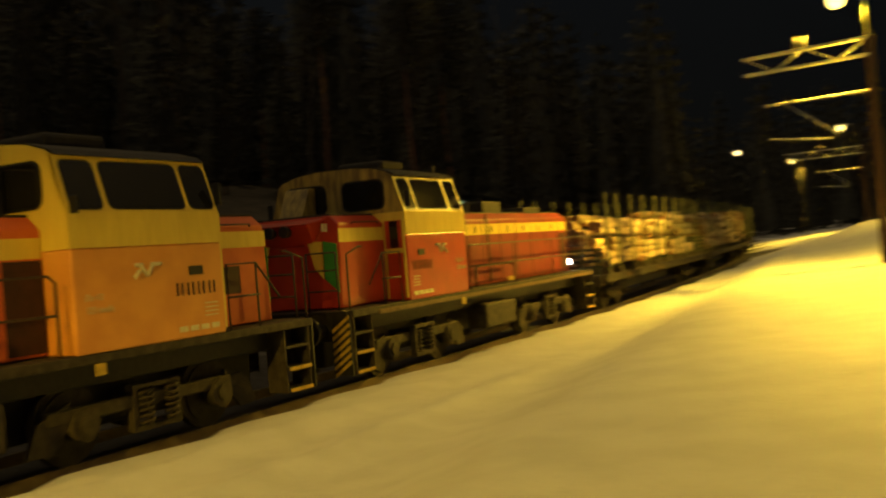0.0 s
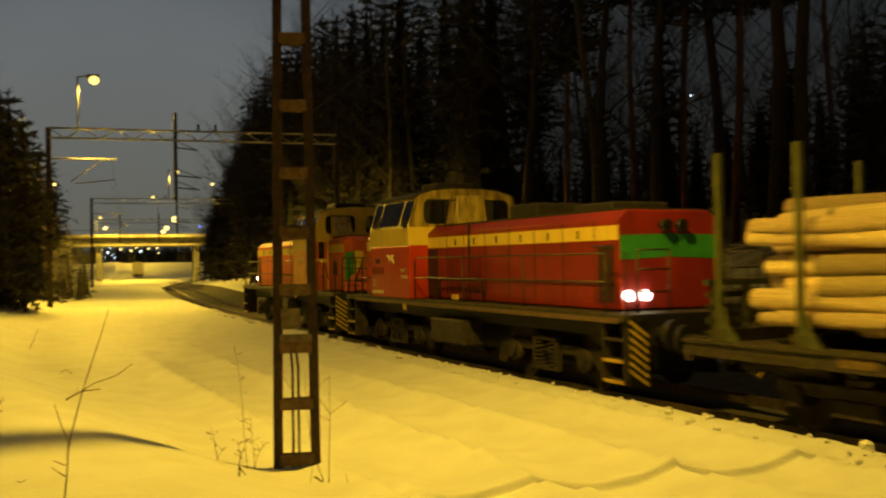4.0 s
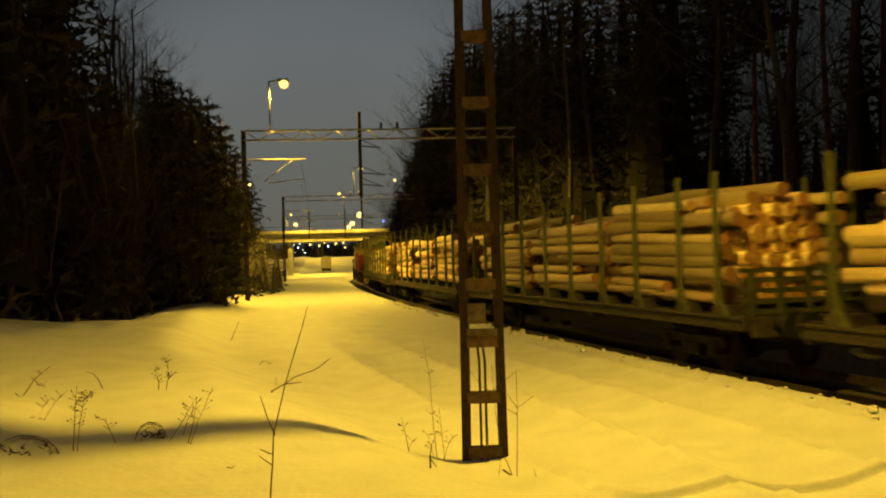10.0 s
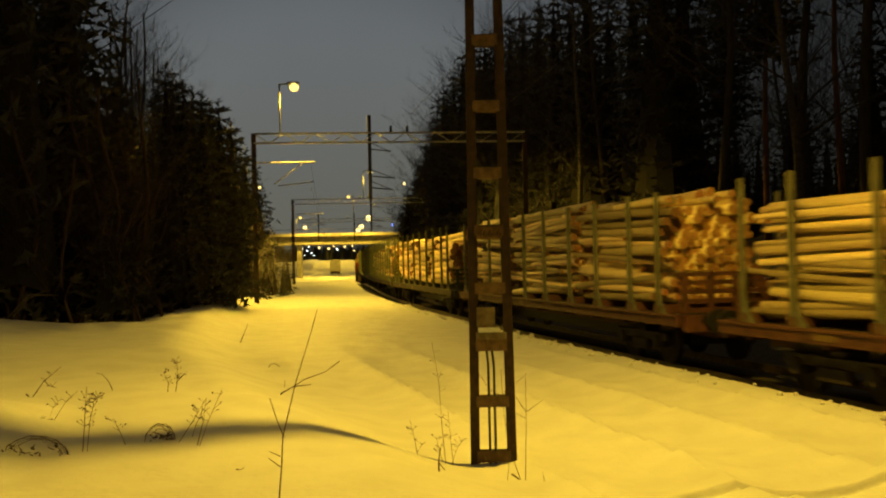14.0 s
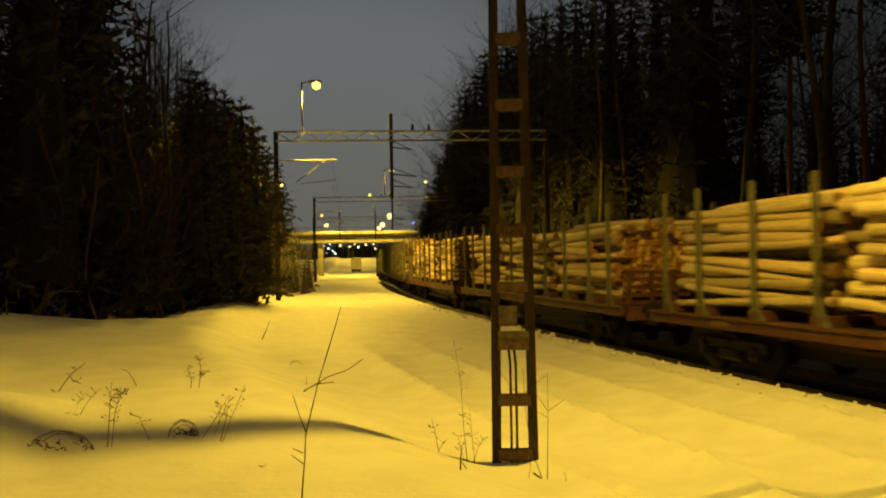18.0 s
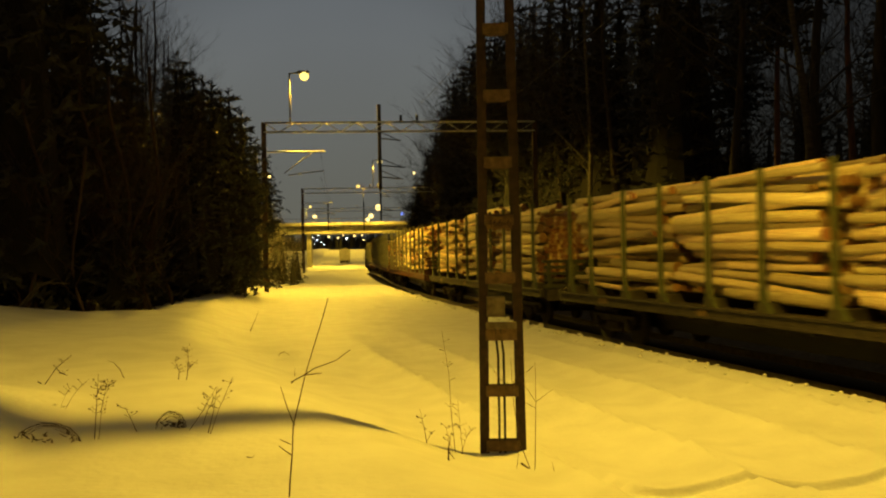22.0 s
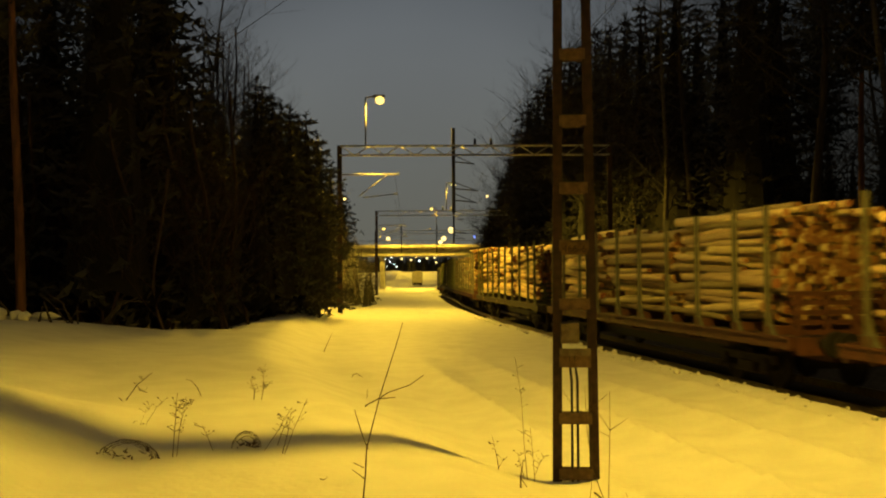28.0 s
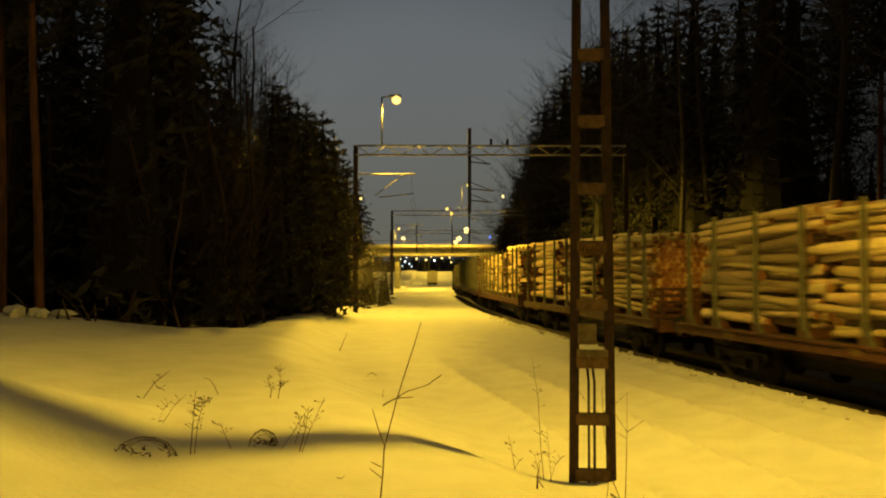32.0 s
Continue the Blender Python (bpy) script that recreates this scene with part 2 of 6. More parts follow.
def box(bm, x0, x1, y0, y1, z0, z1, mi=0):
    v = [bm.verts.new(c) for c in ((x0, y0, z0), (x1, y0, z0), (x1, y1, z0), (x0, y1, z0), (x0, y0, z1), (x1, y0, z1), (x1, y1, z1), (x0, y1, z1))]
    for q in ((3, 2, 1, 0), (4, 5, 6, 7), (0, 1, 5, 4), (1, 2, 6, 5), (2, 3, 7, 6), (3, 0, 4, 7)):
        f = bm.faces.new([v[i] for i in q])
        f.material_index = mi
    return v


def bevelled(bm, w=0.02, seg=2):
    bmesh.ops.bevel(bm, geom=list(bm.edges), offset=w, segments=seg, affect="EDGES", profile=0.5)
    return bm


def tube(bm, pts, r, sides=6, r2=None, cap=True, mi=0):
    """A round bar along points, tapering from r to r2."""
    pts = [Vector(p) for p in pts]
    rings = []
    n = len(pts)
    for i, p in enumerate(pts):
        d = (pts[min(i + 1, n - 1)] - pts[max(i - 1, 0)]).normalized()
        u = d.cross(Vector((0, 0, 1)) if abs(d.z) < 0.9 else Vector((1, 0, 0))).normalized()
        w = d.cross(u)
        rr = r + ((r2 if r2 is not None else r) - r) * i / max(1, n - 1)
        rings.append([bm.verts.new(p + (u * math.cos(a) + w * math.sin(a)) * rr) for a in [2 * math.pi * k / sides for k in range(sides)]])
    for a, b in zip(rings, rings[1:]):
        for k in range(sides):
            f = bm.faces.new((a[k], a[(k + 1) % sides], b[(k + 1) % sides], b[k]))
            f.material_index = mi
            f.smooth = True
    if cap:
        for ring in (rings[0], rings[-1]):
            f = bm.faces.new(ring)
            f.material_index = mi
    return rings


def mesh_of(bm, name, *mats):
    bmesh.ops.recalc_face_normals(bm, faces=bm.faces)
    me = bpy.data.meshes.new(name)
    bm.to_mesh(me)
    bm.free()
    for m in mats:
        me.materials.append(m)
    return me


def part(name, bm, material, parent, label="", loc=None):
    """Links a bmesh (or a ready mesh) as one mesh object under a thing or a part."""
    if isinstance(bm, bpy.types.Mesh):
        me = bm
    else:
        me = mesh_of(bm, name, *(material if isinstance(material, (list, tuple)) else (material,)))
    ob = new(name, me)
    ob.parent = parent
    if loc is not None:
        ob.location = loc
    if label:
        ob["label"] = label
    return ob


def boxes(name, material, parent, *bs, bevel=0.0, label=""):
    bm = bmesh.new()
    for b in bs:
        box(bm, *b)
    if bevel:
        bevelled(bm, bevel)
    return part(name, bm, material, parent, label)


def tubes(name, material, parent, r, *lines, sides=6, label=""):
    bm = bmesh.new()
    for l in lines:
        tube(bm, l, r, sides)
    return part(name, bm, material, parent, label)


def thing(name, label, category, group="", kind="", loc=None):
    e = new(name)
    e.empty_display_size = 0.2
    if loc is not None:
        e.location = loc
    return tagged(e, label, category, group, kind)


# ---- the railway line in plan ----
R_CURVE, Y_STRAIGHT, X_TRACK, RAIL_Z = 450.0, 75.0, 4.4, -0.25
S_LEN = R_CURVE * math.asin(Y_STRAIGHT / R_CURVE)


Y_BEND, R_BEND = 118.0, 620.0  # past the portals the line bends away again


def line_at(s):
    """Place and heading (degrees from +y to the left) of the track's middle, s metres along it."""
    u = S_LEN - s
    if u > 0:
        a = u / R_CURVE
        return X_TRACK + R_CURVE * (1 - math.cos(a)), Y_STRAIGHT - R_CURVE * math.sin(a), math.degrees(a)
    v = Y_STRAIGHT - u - Y_BEND
    if v <= 0:
        return X_TRACK, Y_STRAIGHT - u, 0.0
    a = v / R_BEND
    return X_TRACK + R_BEND * (1 - math.cos(a)), Y_BEND + R_BEND * math.sin(a), -math.degrees(a)


def track_offset(x, y):
    """Signed distance from the track's middle, positive towards the yard."""
    if Y_STRAIGHT <= y <= Y_BEND:
        return X_TRACK - x
    if y > Y_BEND:
        return math.hypot(x - X_TRACK - R_BEND, y - Y_BEND) - R_BEND
    return math.hypot(x - X_TRACK - R_CURVE, y - Y_STRAIGHT) - R_CURVE


def fall(y):
    """The yard falls gently towards the bridge."""
    return -1.25 * smooth(80, 190, y)


# ---- ground ----
def smooth(a, b, x):
    k = max(0.0, min(1.0, (x - a) / (b - a)))
    return k * k * (3 - 2 * k)


def x_edge(y):
    """Where the trees begin beside the yard."""
    pts = ((22, -4.4), (30, -5.0), (39, -5.4), (50, -4.9), (70, -5.2), (110, -5.6), (400, -9.0))
    if y <= 22:
        return -4.4
    for (ya, xa), (yb, xb) in zip(pts, pts[1:]):
        if y <= yb:
            return xa + (xb - xa) * (y - ya) / (yb - ya)
    return -9.0


def ground_z(x, y):
    return level_z(x, y) + fall(y)


def level_z(x, y):
    d = track_offset(x, y)
    nz = noise.noise
    wob = 0.14 * nz(Vector((x * 0.9, y * 0.9, 0))) + 0.07 * nz(Vector((x * 3.1, y * 3.1, 4)))
    if d < -1.9:
        z = -0.5 + 0.6 * smooth(-1.9, -3.4, d)
        rise = max(0.0, -d - 3.2)
        k = 0.27 - 0.17 * smooth(25, 75, y)
        z += min(rise * k, 7.5) + 0.35 * nz(Vector((x * 0.2, y * 0.2, 7))) * smooth(0, 4, rise)
        z += max(0.0, rise - 40) * 0.10
        return z
    if d < 2.6:
        return -0.5 + 0.5 * smooth(1.85 + wob, 2.2 + wob, d) - 0.04 * (d < 1.8)
    toe = 3.74 - 0.297 * y if y < 20 else -2.2 - 0.06 * (y - 20)
    toe = max(toe, -5.0)
    k = toe - x
    z = 0.48 * smooth(-0.5, 1.5, k) + 0.45 * smooth(2.9, 9.5, k)
    z += 0.10 * nz(Vector((x * 0.35, y * 0.35, 2))) * smooth(-1, 3, k) + 0.045 * nz(Vector((x * 0.9, y * 0.9, 3)))
    z += 0.02 * nz(Vector((x * 2.3, y * 2.3, 5))) + 0.012 * nz(Vector((x * 5.5, y * 4.5, 9))) * smooth(2.5, -0.5, k)
    # ridges left along the snowed-in tracks, with a sharp crest on each
    ph = ((d - 3.1) / 1.37 + 0.03 * nz(Vector((x * 0.12, y * 0.12, 8)))) % 1.0
    z += 0.50 * ((ph - 0.56) ** 2 - 0.10) * smooth(0.2, -1.6, k) * smooth(26, 12, y) * smooth(1.9, 2.7, d)
    # a drift piled up nearer the wood, and a hump round the post's foot
    z += (0.16 * smooth(-2.4, -3.2, x) + 0.42 * smooth(-2.8, -4.4, x)) * smooth(12.5, 8.2, y)
    z += 0.02 * math.exp(-((x - 1.5) ** 2 / 0.12 + (y - 9.25) ** 2 / 0.05))
    # the edge of an old ploughed bank beside the post, hollow before it
    f = 7.98 + 1.35 * smooth(2.45, 1.95, x) + 0.05 * nz(Vector((x * 1.3, 0, 6)))
    z -= 0.075 * smooth(f - 1.0, f - 0.06, y) * (1 - smooth(f - 0.06, f, y)) * smooth(1.75, 2.1, x) * smooth(7.2, 6.0, x)
    # the fields beyond the bridge rise towards the town
    z += 4.4 * smooth(262, 400, y)
    # the bank falls away under the trees
    inside = min(x_edge(y) - x, y - 27.0 - 0.15 * max(0.0, min(5.0, -4.4 - x)))
    if inside > 0:
        z -= min(inside * 0.22, 1.3)
    z += 1.1 * math.exp(-(((x - 13) / 13) ** 2 + ((y + 62) / 13) ** 2)) * smooth(4.5, 9.0, d)
    return z


def axis(parts):
    out = []
    for a, b, st in parts:
        n = max(1, round((b - a) / st))
        out += [a + (b - a) * i / n for i in range(n)]
    return out + [parts[-1][1]]


def build_ground():
    xs = axis([(-1200, -200, 250), (-200, -60, 14), (-60, -16, 2.2), (-16, -6, 0.5), (-6, 0, 0.15), (0, 9, 0.09), (9, 18, 0.4), (18, 60, 2.0), (60, 200, 12), (200, 1200, 250)])
    ys = axis([(-1200, -200, 200), (-200, -60, 10), (-60, -12, 1.2), (-12, 4, 0.4), (4, 7.4, 0.13), (7.4, 7.75, 0.05), (7.75, 8.15, 0.02), (8.15, 9.4, 0.05), (9.4, 16, 0.13), (16, 40, 0.4), (40, 110, 1.0), (110, 420, 8), (420, 2400, 330)])
    co = [(x, y, ground_z(x, y)) for y in ys for x in xs]
    nx = len(xs)
    faces, mats = [], []
    for j in range(len(ys) - 1):
        for i in range(nx - 1):
            faces.append((j * nx + i, j * nx + i + 1, (j + 1) * nx + i + 1, (j + 1) * nx + i))
            xm, ym = (xs[i] + xs[i + 1]) / 2, (ys[j] + ys[j + 1]) / 2
            d = track_offset(xm, ym)
            # darker brown ground under the trees
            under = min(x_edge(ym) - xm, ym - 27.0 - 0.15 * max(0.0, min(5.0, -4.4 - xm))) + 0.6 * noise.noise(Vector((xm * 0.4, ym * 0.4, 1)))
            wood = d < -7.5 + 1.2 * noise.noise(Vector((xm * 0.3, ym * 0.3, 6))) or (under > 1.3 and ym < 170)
            # ballast reaches 3 m out, carrying the shade under the train in its colour
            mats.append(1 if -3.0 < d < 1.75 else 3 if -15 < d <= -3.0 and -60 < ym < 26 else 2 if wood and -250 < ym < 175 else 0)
    me = bpy.data.meshes.new("ground")
    me.from_pydata(co, [], faces)
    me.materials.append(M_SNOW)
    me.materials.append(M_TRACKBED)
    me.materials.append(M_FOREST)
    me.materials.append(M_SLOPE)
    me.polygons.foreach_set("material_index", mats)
    me.polygons.foreach_set("use_smooth", [True] * len(faces))
    return tagged(new("ground", me), "snow-covered railway yard with low ridges along buried tracks", "ground", kind="structure")


build_ground()


def build_track():
    t = thing("railway_track", "dark railway track sunk between snow edges", "track", kind="structure")
    for side in (-0.79, 0.79):
        bm = bmesh.new()
        pts = []
        for i in range(-60, 90):
            x, y, h = line_at(i * 4.0)
            a = math.radians(h)
            pts.append((x - math.cos(a) * side, y - math.sin(a) * side))
        prof = [(-0.06, -0.15), (0.06, -0.15), (0.035, 0.0), (-0.035, 0.0)]
        prev = None
        for (x, y), (x2, y2) in zip(pts, pts[1:] + pts[-1:]):
            ring = [bm.verts.new((x + o, y, RAIL_Z + fall(y) + z)) for o, z in prof]
            if prev:
                for k in range(4):
                    bm.faces.new((prev[k], prev[(k + 1) % 4], ring[(k + 1) % 4], ring[k]))
            prev = ring
        part("rail", bm, M_RAIL, t)


build_track()

# ---- locomotives ----


def letters(text, size, material, parent, m, name="lettering"):
    cu = bpy.data.curves.new("lettering", "FONT")
    cu.body, cu.size, cu.extrude = text, size, 0.003
    tmp = bpy.data.objects.new("tmp", cu)
    scene.collection.objects.link(tmp)
    me = bpy.data.meshes.new_from_object(tmp)
    bpy.data.objects.remove(tmp)
    me.materials.clear()
    me.materials.append(material)
    ob = new(name, me)
    ob.parent = parent
    ob.matrix_basis = m
    return ob


def wheelset(parent, x, z, r=0.5, label=""):
    """Two wheels on an axle, across the track."""
    for s in (1, -1):
        bm = bmesh.new()
        tube(bm, [(0, s * 0.70, 0), (0, s * 0.83, 0)], r, 24)
        tube(bm, [(0, s * 0.83, 0), (0, s * 0.86, 0)], r * 0.82, 24)
        tube(bm, [(0, s * 0.86, 0), (0, s * 0.93, 0)], r * 0.28, 12)
        part("wheel", bm, M_GRIME, parent, loc=(x, 0, z))
    tubes("axle", M_DARKSTEEL, parent, 0.08, [(x, -0.7, z), (x, 0.7, z)])


def loco_bogie(root, cx):
    b = boxes("bogie", M_GRIME, root, (cx - 0.25, cx + 0.25, -0.98, 0.98, 0.55, 0.75), bevel=0.02)
    for s in (1, -1):
        boxes("side_frame", M_GRIME, b, (cx - 1.7, cx + 1.7, s * 1.04 - 0.06, s * 1.04 + 0.06, 0.55, 0.72), bevel=0.02)
    for w in (-1.2, 1.2):
        wheelset(b, cx + w, 0.5)
        for s in (1, -1):
            bm = bmesh.new()
            tube(bm, [(cx + w, s * 0.95, 0.5), (cx + w, s * 1.17, 0.5)], 0.20, 14)
            tube(bm, [(cx + w, s * 1.17, 0.5), (cx + w, s * 1.21, 0.5)], 0.12, 10)
            part("axle_box", bm, M_GRIME, b)
            bm = bmesh.new()
            sg = 1 if w > 0 else -1
            v = [(cx + w + sg * 0.15, 0.80), (cx + w + sg * 0.62, 0.62), (cx + w + sg * 0.80, 0.25), (cx + w + sg * 0.45, 0.22), (cx + w + sg * 0.2, 0.5)]
            lo = [bm.verts.new((x, s * 1.02, z)) for x, z in v]
            hi = [bm.verts.new((x, s * 1.08, z)) for x, z in v]
            bm.faces.new(lo)
            bm.faces.new(hi)
            for k in range(5):
                bm.faces.new((lo[k], lo[(k + 1) % 5], hi[(k + 1) % 5], hi[k]))
            part("wheel_guard", bm, M_GRIME, b)
    for s in (1, -1):
        boxes("spring_frame", M_GRIME, b, (cx - 0.42, cx + 0.42, s * 1.1 - 0.02, s * 1.1 + 0.12, 0.78, 0.85),
              (cx - 0.42, cx - 0.33, s * 1.1 - 0.02, s * 1.1 + 0.10, 0.30, 0.78), (cx + 0.33, cx + 0.42, s * 1.1 - 0.02, s * 1.1 + 0.10, 0.30, 0.78),
              (cx - 0.42, cx + 0.42, s * 1.1 - 0.02, s * 1.1 + 0.12, 0.24, 0.32), bevel=0.012)
        for dx in (-0.22, 0.22):
            bm = bmesh.new()
            pts = [(cx + dx + 0.085 * math.cos(a), s * 1.14 + 0.085 * math.sin(a), 0.32 + 0.46 * k / 48) for k, a in enumerate([2 * math.pi * 6 * k / 48 for k in range(49)])]
            tube(bm, pts, 0.022, 5)
            part("coil_spring", bm, M_GRIME, b)
    return b


def loop_rail(root, pts, r=0.018, name="handrail", mat_=None):
    return tubes(name, mat_ or M_RAILING, root, r, pts)


def hood(bm, x0, x1, half, z0, z1, slope0=0.0, slope1=0.0):
    """A bonnet with chamfered shoulders; slopes pull the ends' tops inward."""
    prof = [(-half, z0), (-half, z1 - 0.16), (-half + 0.18, z1), (half - 0.18, z1), (half, z1 - 0.16), (half, z0)]
    a = [bm.verts.new((x0 + slope0 * max(0, (z - z0) / (z1 - z0)), y, z)) for y, z in prof]
    b = [bm.verts.new((x1 - slope1 * max(0, (z - z0) / (z1 - z0)), y, z)) for y, z in prof]
    for k in range(6):
        f = bm.faces.new((a[k], a[(k + 1) % 6], b[(k + 1) % 6], b[k]))
    bm.faces.new(a)
    bm.faces.new(b)


def bands(x0, x1, half, z0, z1, parent):
    for s in (1, -1):
        boxes("cream_band", M_CREAM, parent, (x0, x1, s * half - 0.004, s * half + 0.004, z0, z1))


def locomotive(body_mat, label, vented):
    """A diesel shunter; +x is its short-bonnet end, its origin on the rail head at mid-length."""
    L = thing("diesel_locomotive", label, "locomotive", "coupled locomotives")
    DECK = 1.38
    # frame and walkway
    boxes("underframe", M_DARKSTEEL, L, (-6.4, 6.4, -1.1, 1.1, 0.95, 1.22), bevel=0.02)
    boxes("walkway", M_GRIME, L, (-6.45, 6.45, -1.48, 1.48, 1.24, 1.36), bevel=0.015)
    boxes("walkway_edge", M_RUSTLIGHT, L, (-6.3, 5.6, 1.475, 1.50, 1.22, 1.30))
    # short bonnet
    bm = bmesh.new()
    hood(bm, 4.45, 6.05, 1.02, DECK, 3.0, 0, 0.08)
    bevelled(bm, 0.03)
    sb = part("short_bonnet", bm, body_mat, L)
    bands(4.46, 6.0, 1.022, 2.52, 2.76, sb)
    boxes("bonnet_top", M_ROOF, sb, (4.47, 5.95, -0.84, 0.84, 2.99, 3.03), bevel=0.01)
    for s in (1, -1):
        if vented:
            boxes("ventilation_grille", M_BROWNRED, sb, (4.95, 5.35, s * 1.02 - 0.012, s * 1.02 + 0.012, 1.85, 2.25))
        tubes("grab_rail", M_BLACK, sb, 0.014, [(4.7, s * 1.05, 2.83), (4.72, s * 1.08, 2.86), (5.6, s * 1.08, 2.86), (5.62, s * 1.05, 2.83)])
    bm = bmesh.new()
    v = box(bm, 5.90, 6.36, -0.80, 0.80, 2.50, 2.98)
    for q in v[:4]:
        if q.co.x > 6.2:
            q.co.x = 6.03
            q.co.y *= 0.6
    for q in v[4:]:
        if q.co.x > 6.2:
            q.co.z -= 0.10
            q.co.y *= 0.8
    bevelled(bm, 0.03)
    part("lamp_nose", bm, body_mat, sb)
    # the ends carry a green and cream warning chevron
    def panel(name, m, parent, x, outline):
        for s in (1, -1):
            bm = bmesh.new()
            a = [bm.verts.new((x - 0.006, s * y, z)) for y, z in outline]
            b = [bm.verts.new((x + 0.006, s * y, z)) for y, z in outline]
            bm.faces.new(a)
            bm.faces.new(b)
            for k in range(len(a)):
                bm.faces.new((a[k], a[(k + 1) % len(a)], b[(k + 1) % len(a)], b[k]))
            part(name, bm, m, parent)
    panel("green_warning_panel", M_LOCOGREEN, sb, 6.052, ((1.0, 1.65), (1.0, 2.5), (0.72, 2.56), (0.72, 1.9)))
    panel("cream_warning_panel", M_CREAM, sb, 6.056, ((0.70, 1.9), (0.70, 2.55), (0.40, 2.58), (0.52, 2.1)))
    # long bonnet
    bm = bmesh.new()
    hood(bm, -5.75, 1.92, 1.02, DECK, 3.02, 0.10, 0)
    bevelled(bm, 0.03)
    # the dimmer light on the red bonnet is put into its darker paint
    bonnet_mat = body_mat if vented else M_REDDARK
    lb = part("long_bonnet", bm, bonnet_mat, L)
    bands(-5.68, 1.9, 1.022, 2.52, 2.76, lb)
    boxes("bonnet_top", M_ROOF, lb, (-5.5, 1.9, -0.84, 0.84, 3.01, 3.05), bevel=0.01)
    boxes("exhaust_housing", M_ROOF, lb, (-2.3, -1.2, -0.55, 0.55, 3.04, 3.34), bevel=0.04)
    boxes("fan_cowl", M_ROOF, lb, (-4.9, -3.7, -0.6, 0.6, 3.04, 3.2), bevel=0.04)
    for s in (1, -1):
        for x in (-5.0, -4.0, -3.0, -2.0, -1.0, 0.0, 0.85):
            boxes("panel_joint", M_BROWNRED, lb, (x - 0.012, x + 0.012, s * 1.02 - 0.004, s * 1.02 + 0.008, 1.45, 2.84))
        for x in (-4.5, -3.5, -2.5, -1.5, -0.5, 0.4):
            boxes("door_latch", M_BLACK, lb, (x - 0.015, x + 0.015, s * 1.03 - 0.015, s * 1.03 + 0.015, 2.56, 2.70))
        for x0 in (-0.85, 0.12):
            bm = bmesh.new()
            for k in range(12):
                box(bm, x0, x0 + 0.62, s * 1.03 - 0.012, s * 1.03 + 0.012, 1.62 + k * 0.065, 1.655 + k * 0.065)
            part("louvre", bm, bonnet_mat, lb)
        # dark door panel; the cab's shadow on the bonnet is in its colour too
        boxes("shaded_bonnet_door", M_BROWNRED, lb, (1.36, 1.90, s * 1.02 - 0.01, s * 1.02 + 0.012, 1.42, 2.50), bevel=0.008)
        boxes("black_strap", M_BLACK, lb, (-0.30, -0.235, s * 1.02 - 0.01, s * 1.02 + 0.022, 1.42, 2.98))
        # flat dark panel at the recess near the bonnet's end
        boxes("dark_side_panel", M_BROWNRED, lb, (-5.55, -5.1, s * 1.02 - 0.01, s * 1.02 + 0.014, 1.5, 2.45))
    panel("green_warning_panel", M_LOCOGREEN, lb, -5.70, ((1.0, 2.2), (1.0, 2.60), (0.006, 2.62), (0.006, 2.24)))
    # cab: slab sides up to the sill, windows leaning inwards, arched roof
    z_sill, z_top = 3.02, 3.62
    bm = bmesh.new()
    box(bm, 1.92, 4.45, -1.5, 1.5, DECK - 0.02, 2.60)
    bevelled(bm, 0.03)
    cab = part("cab", bm, M_FADED if vented else body_mat, L)
    bm = bmesh.new()
    box(bm, 1.915, 4.455, -1.503, 1.503, 2.60, z_sill)
    part("cab_cream_band", bm, M_CREAM, cab)
    # upper side panels lean inwards and carry round-cornered windows
    lean = 0.22
    for s in (1, -1):
        bm = bmesh.new()
        v = box(bm, 1.92, 4.45, s * 1.5 - 0.05 * (s > 0), s * 1.5 + 0.05 * (s < 0), z_sill, z_top + 0.1)
        for q in v[4:]:
            q.co.y -= s * lean
        part("window_panel", bm, M_CREAM if vented else M_DIMCREAM, cab)
        for x0, x1 in ((2.00, 2.46), (2.58, 3.84), (3.95, 4.38)):
            for name, m, grow, out in (("window_seal", M_BLACK, 0.022, 0.006), ("window_pane", M_GLASS, 0.0, 0.012)):
                bm = bmesh.new()
                za, zb_ = z_sill + 0.05 - grow, z_top + 0.02 + grow
                xa, xb, rc = x0 - grow, x1 + grow, 0.09
                ring = []
                for cx_, cz_, a0 in ((xb - rc, zb_ - rc, 0), (xa + rc, zb_ - rc, 90), (xa + rc, za + rc, 180), (xb - rc, za + rc, 270)):
                    for k in range(4):
                        an = math.radians(a0 + 30 * k)
                        ring.append((cx_ + rc * math.cos(an), cz_ + rc * math.sin(an)))
                lo, hi = [], []
                for x, z in ring:
                    y = s * (1.5 - lean * (z - z_sill) / (z_top + 0.1 - z_sill))
                    lo.append(bm.verts.new((x, y - s * 0.004, z)))
                    hi.append(bm.verts.new((x, y + s * out, z)))
                bm.faces.new(lo)
                bm.faces.new(hi)
                for k in range(16):
                    bm.faces.new((lo[k], lo[(k + 1) % 16], hi[(k + 1) % 16], hi[k]))
                part(name, bm, m, cab)
    # arched ends in cream, each with two large rounded windows
    arch = [(1.49, z_sill - 0.06), (1.29, z_top + 0.08), (1.18, z_top + 0.155), (0.86, z_top + 0.25), (0.4, z_top + 0.30)]
    arch += [(-y, z) for y, z in reversed(arch)]
    for xe, d in ((1.92, 0.05), (4.45, -0.05)):
        bm = bmesh.new()
        lo = [bm.verts.new((xe, y, z)) for y, z in arch]
        hi = [bm.verts.new((xe + d, y, z)) for y, z in arch]
        bm.faces.new(lo)
        bm.faces.new(hi)
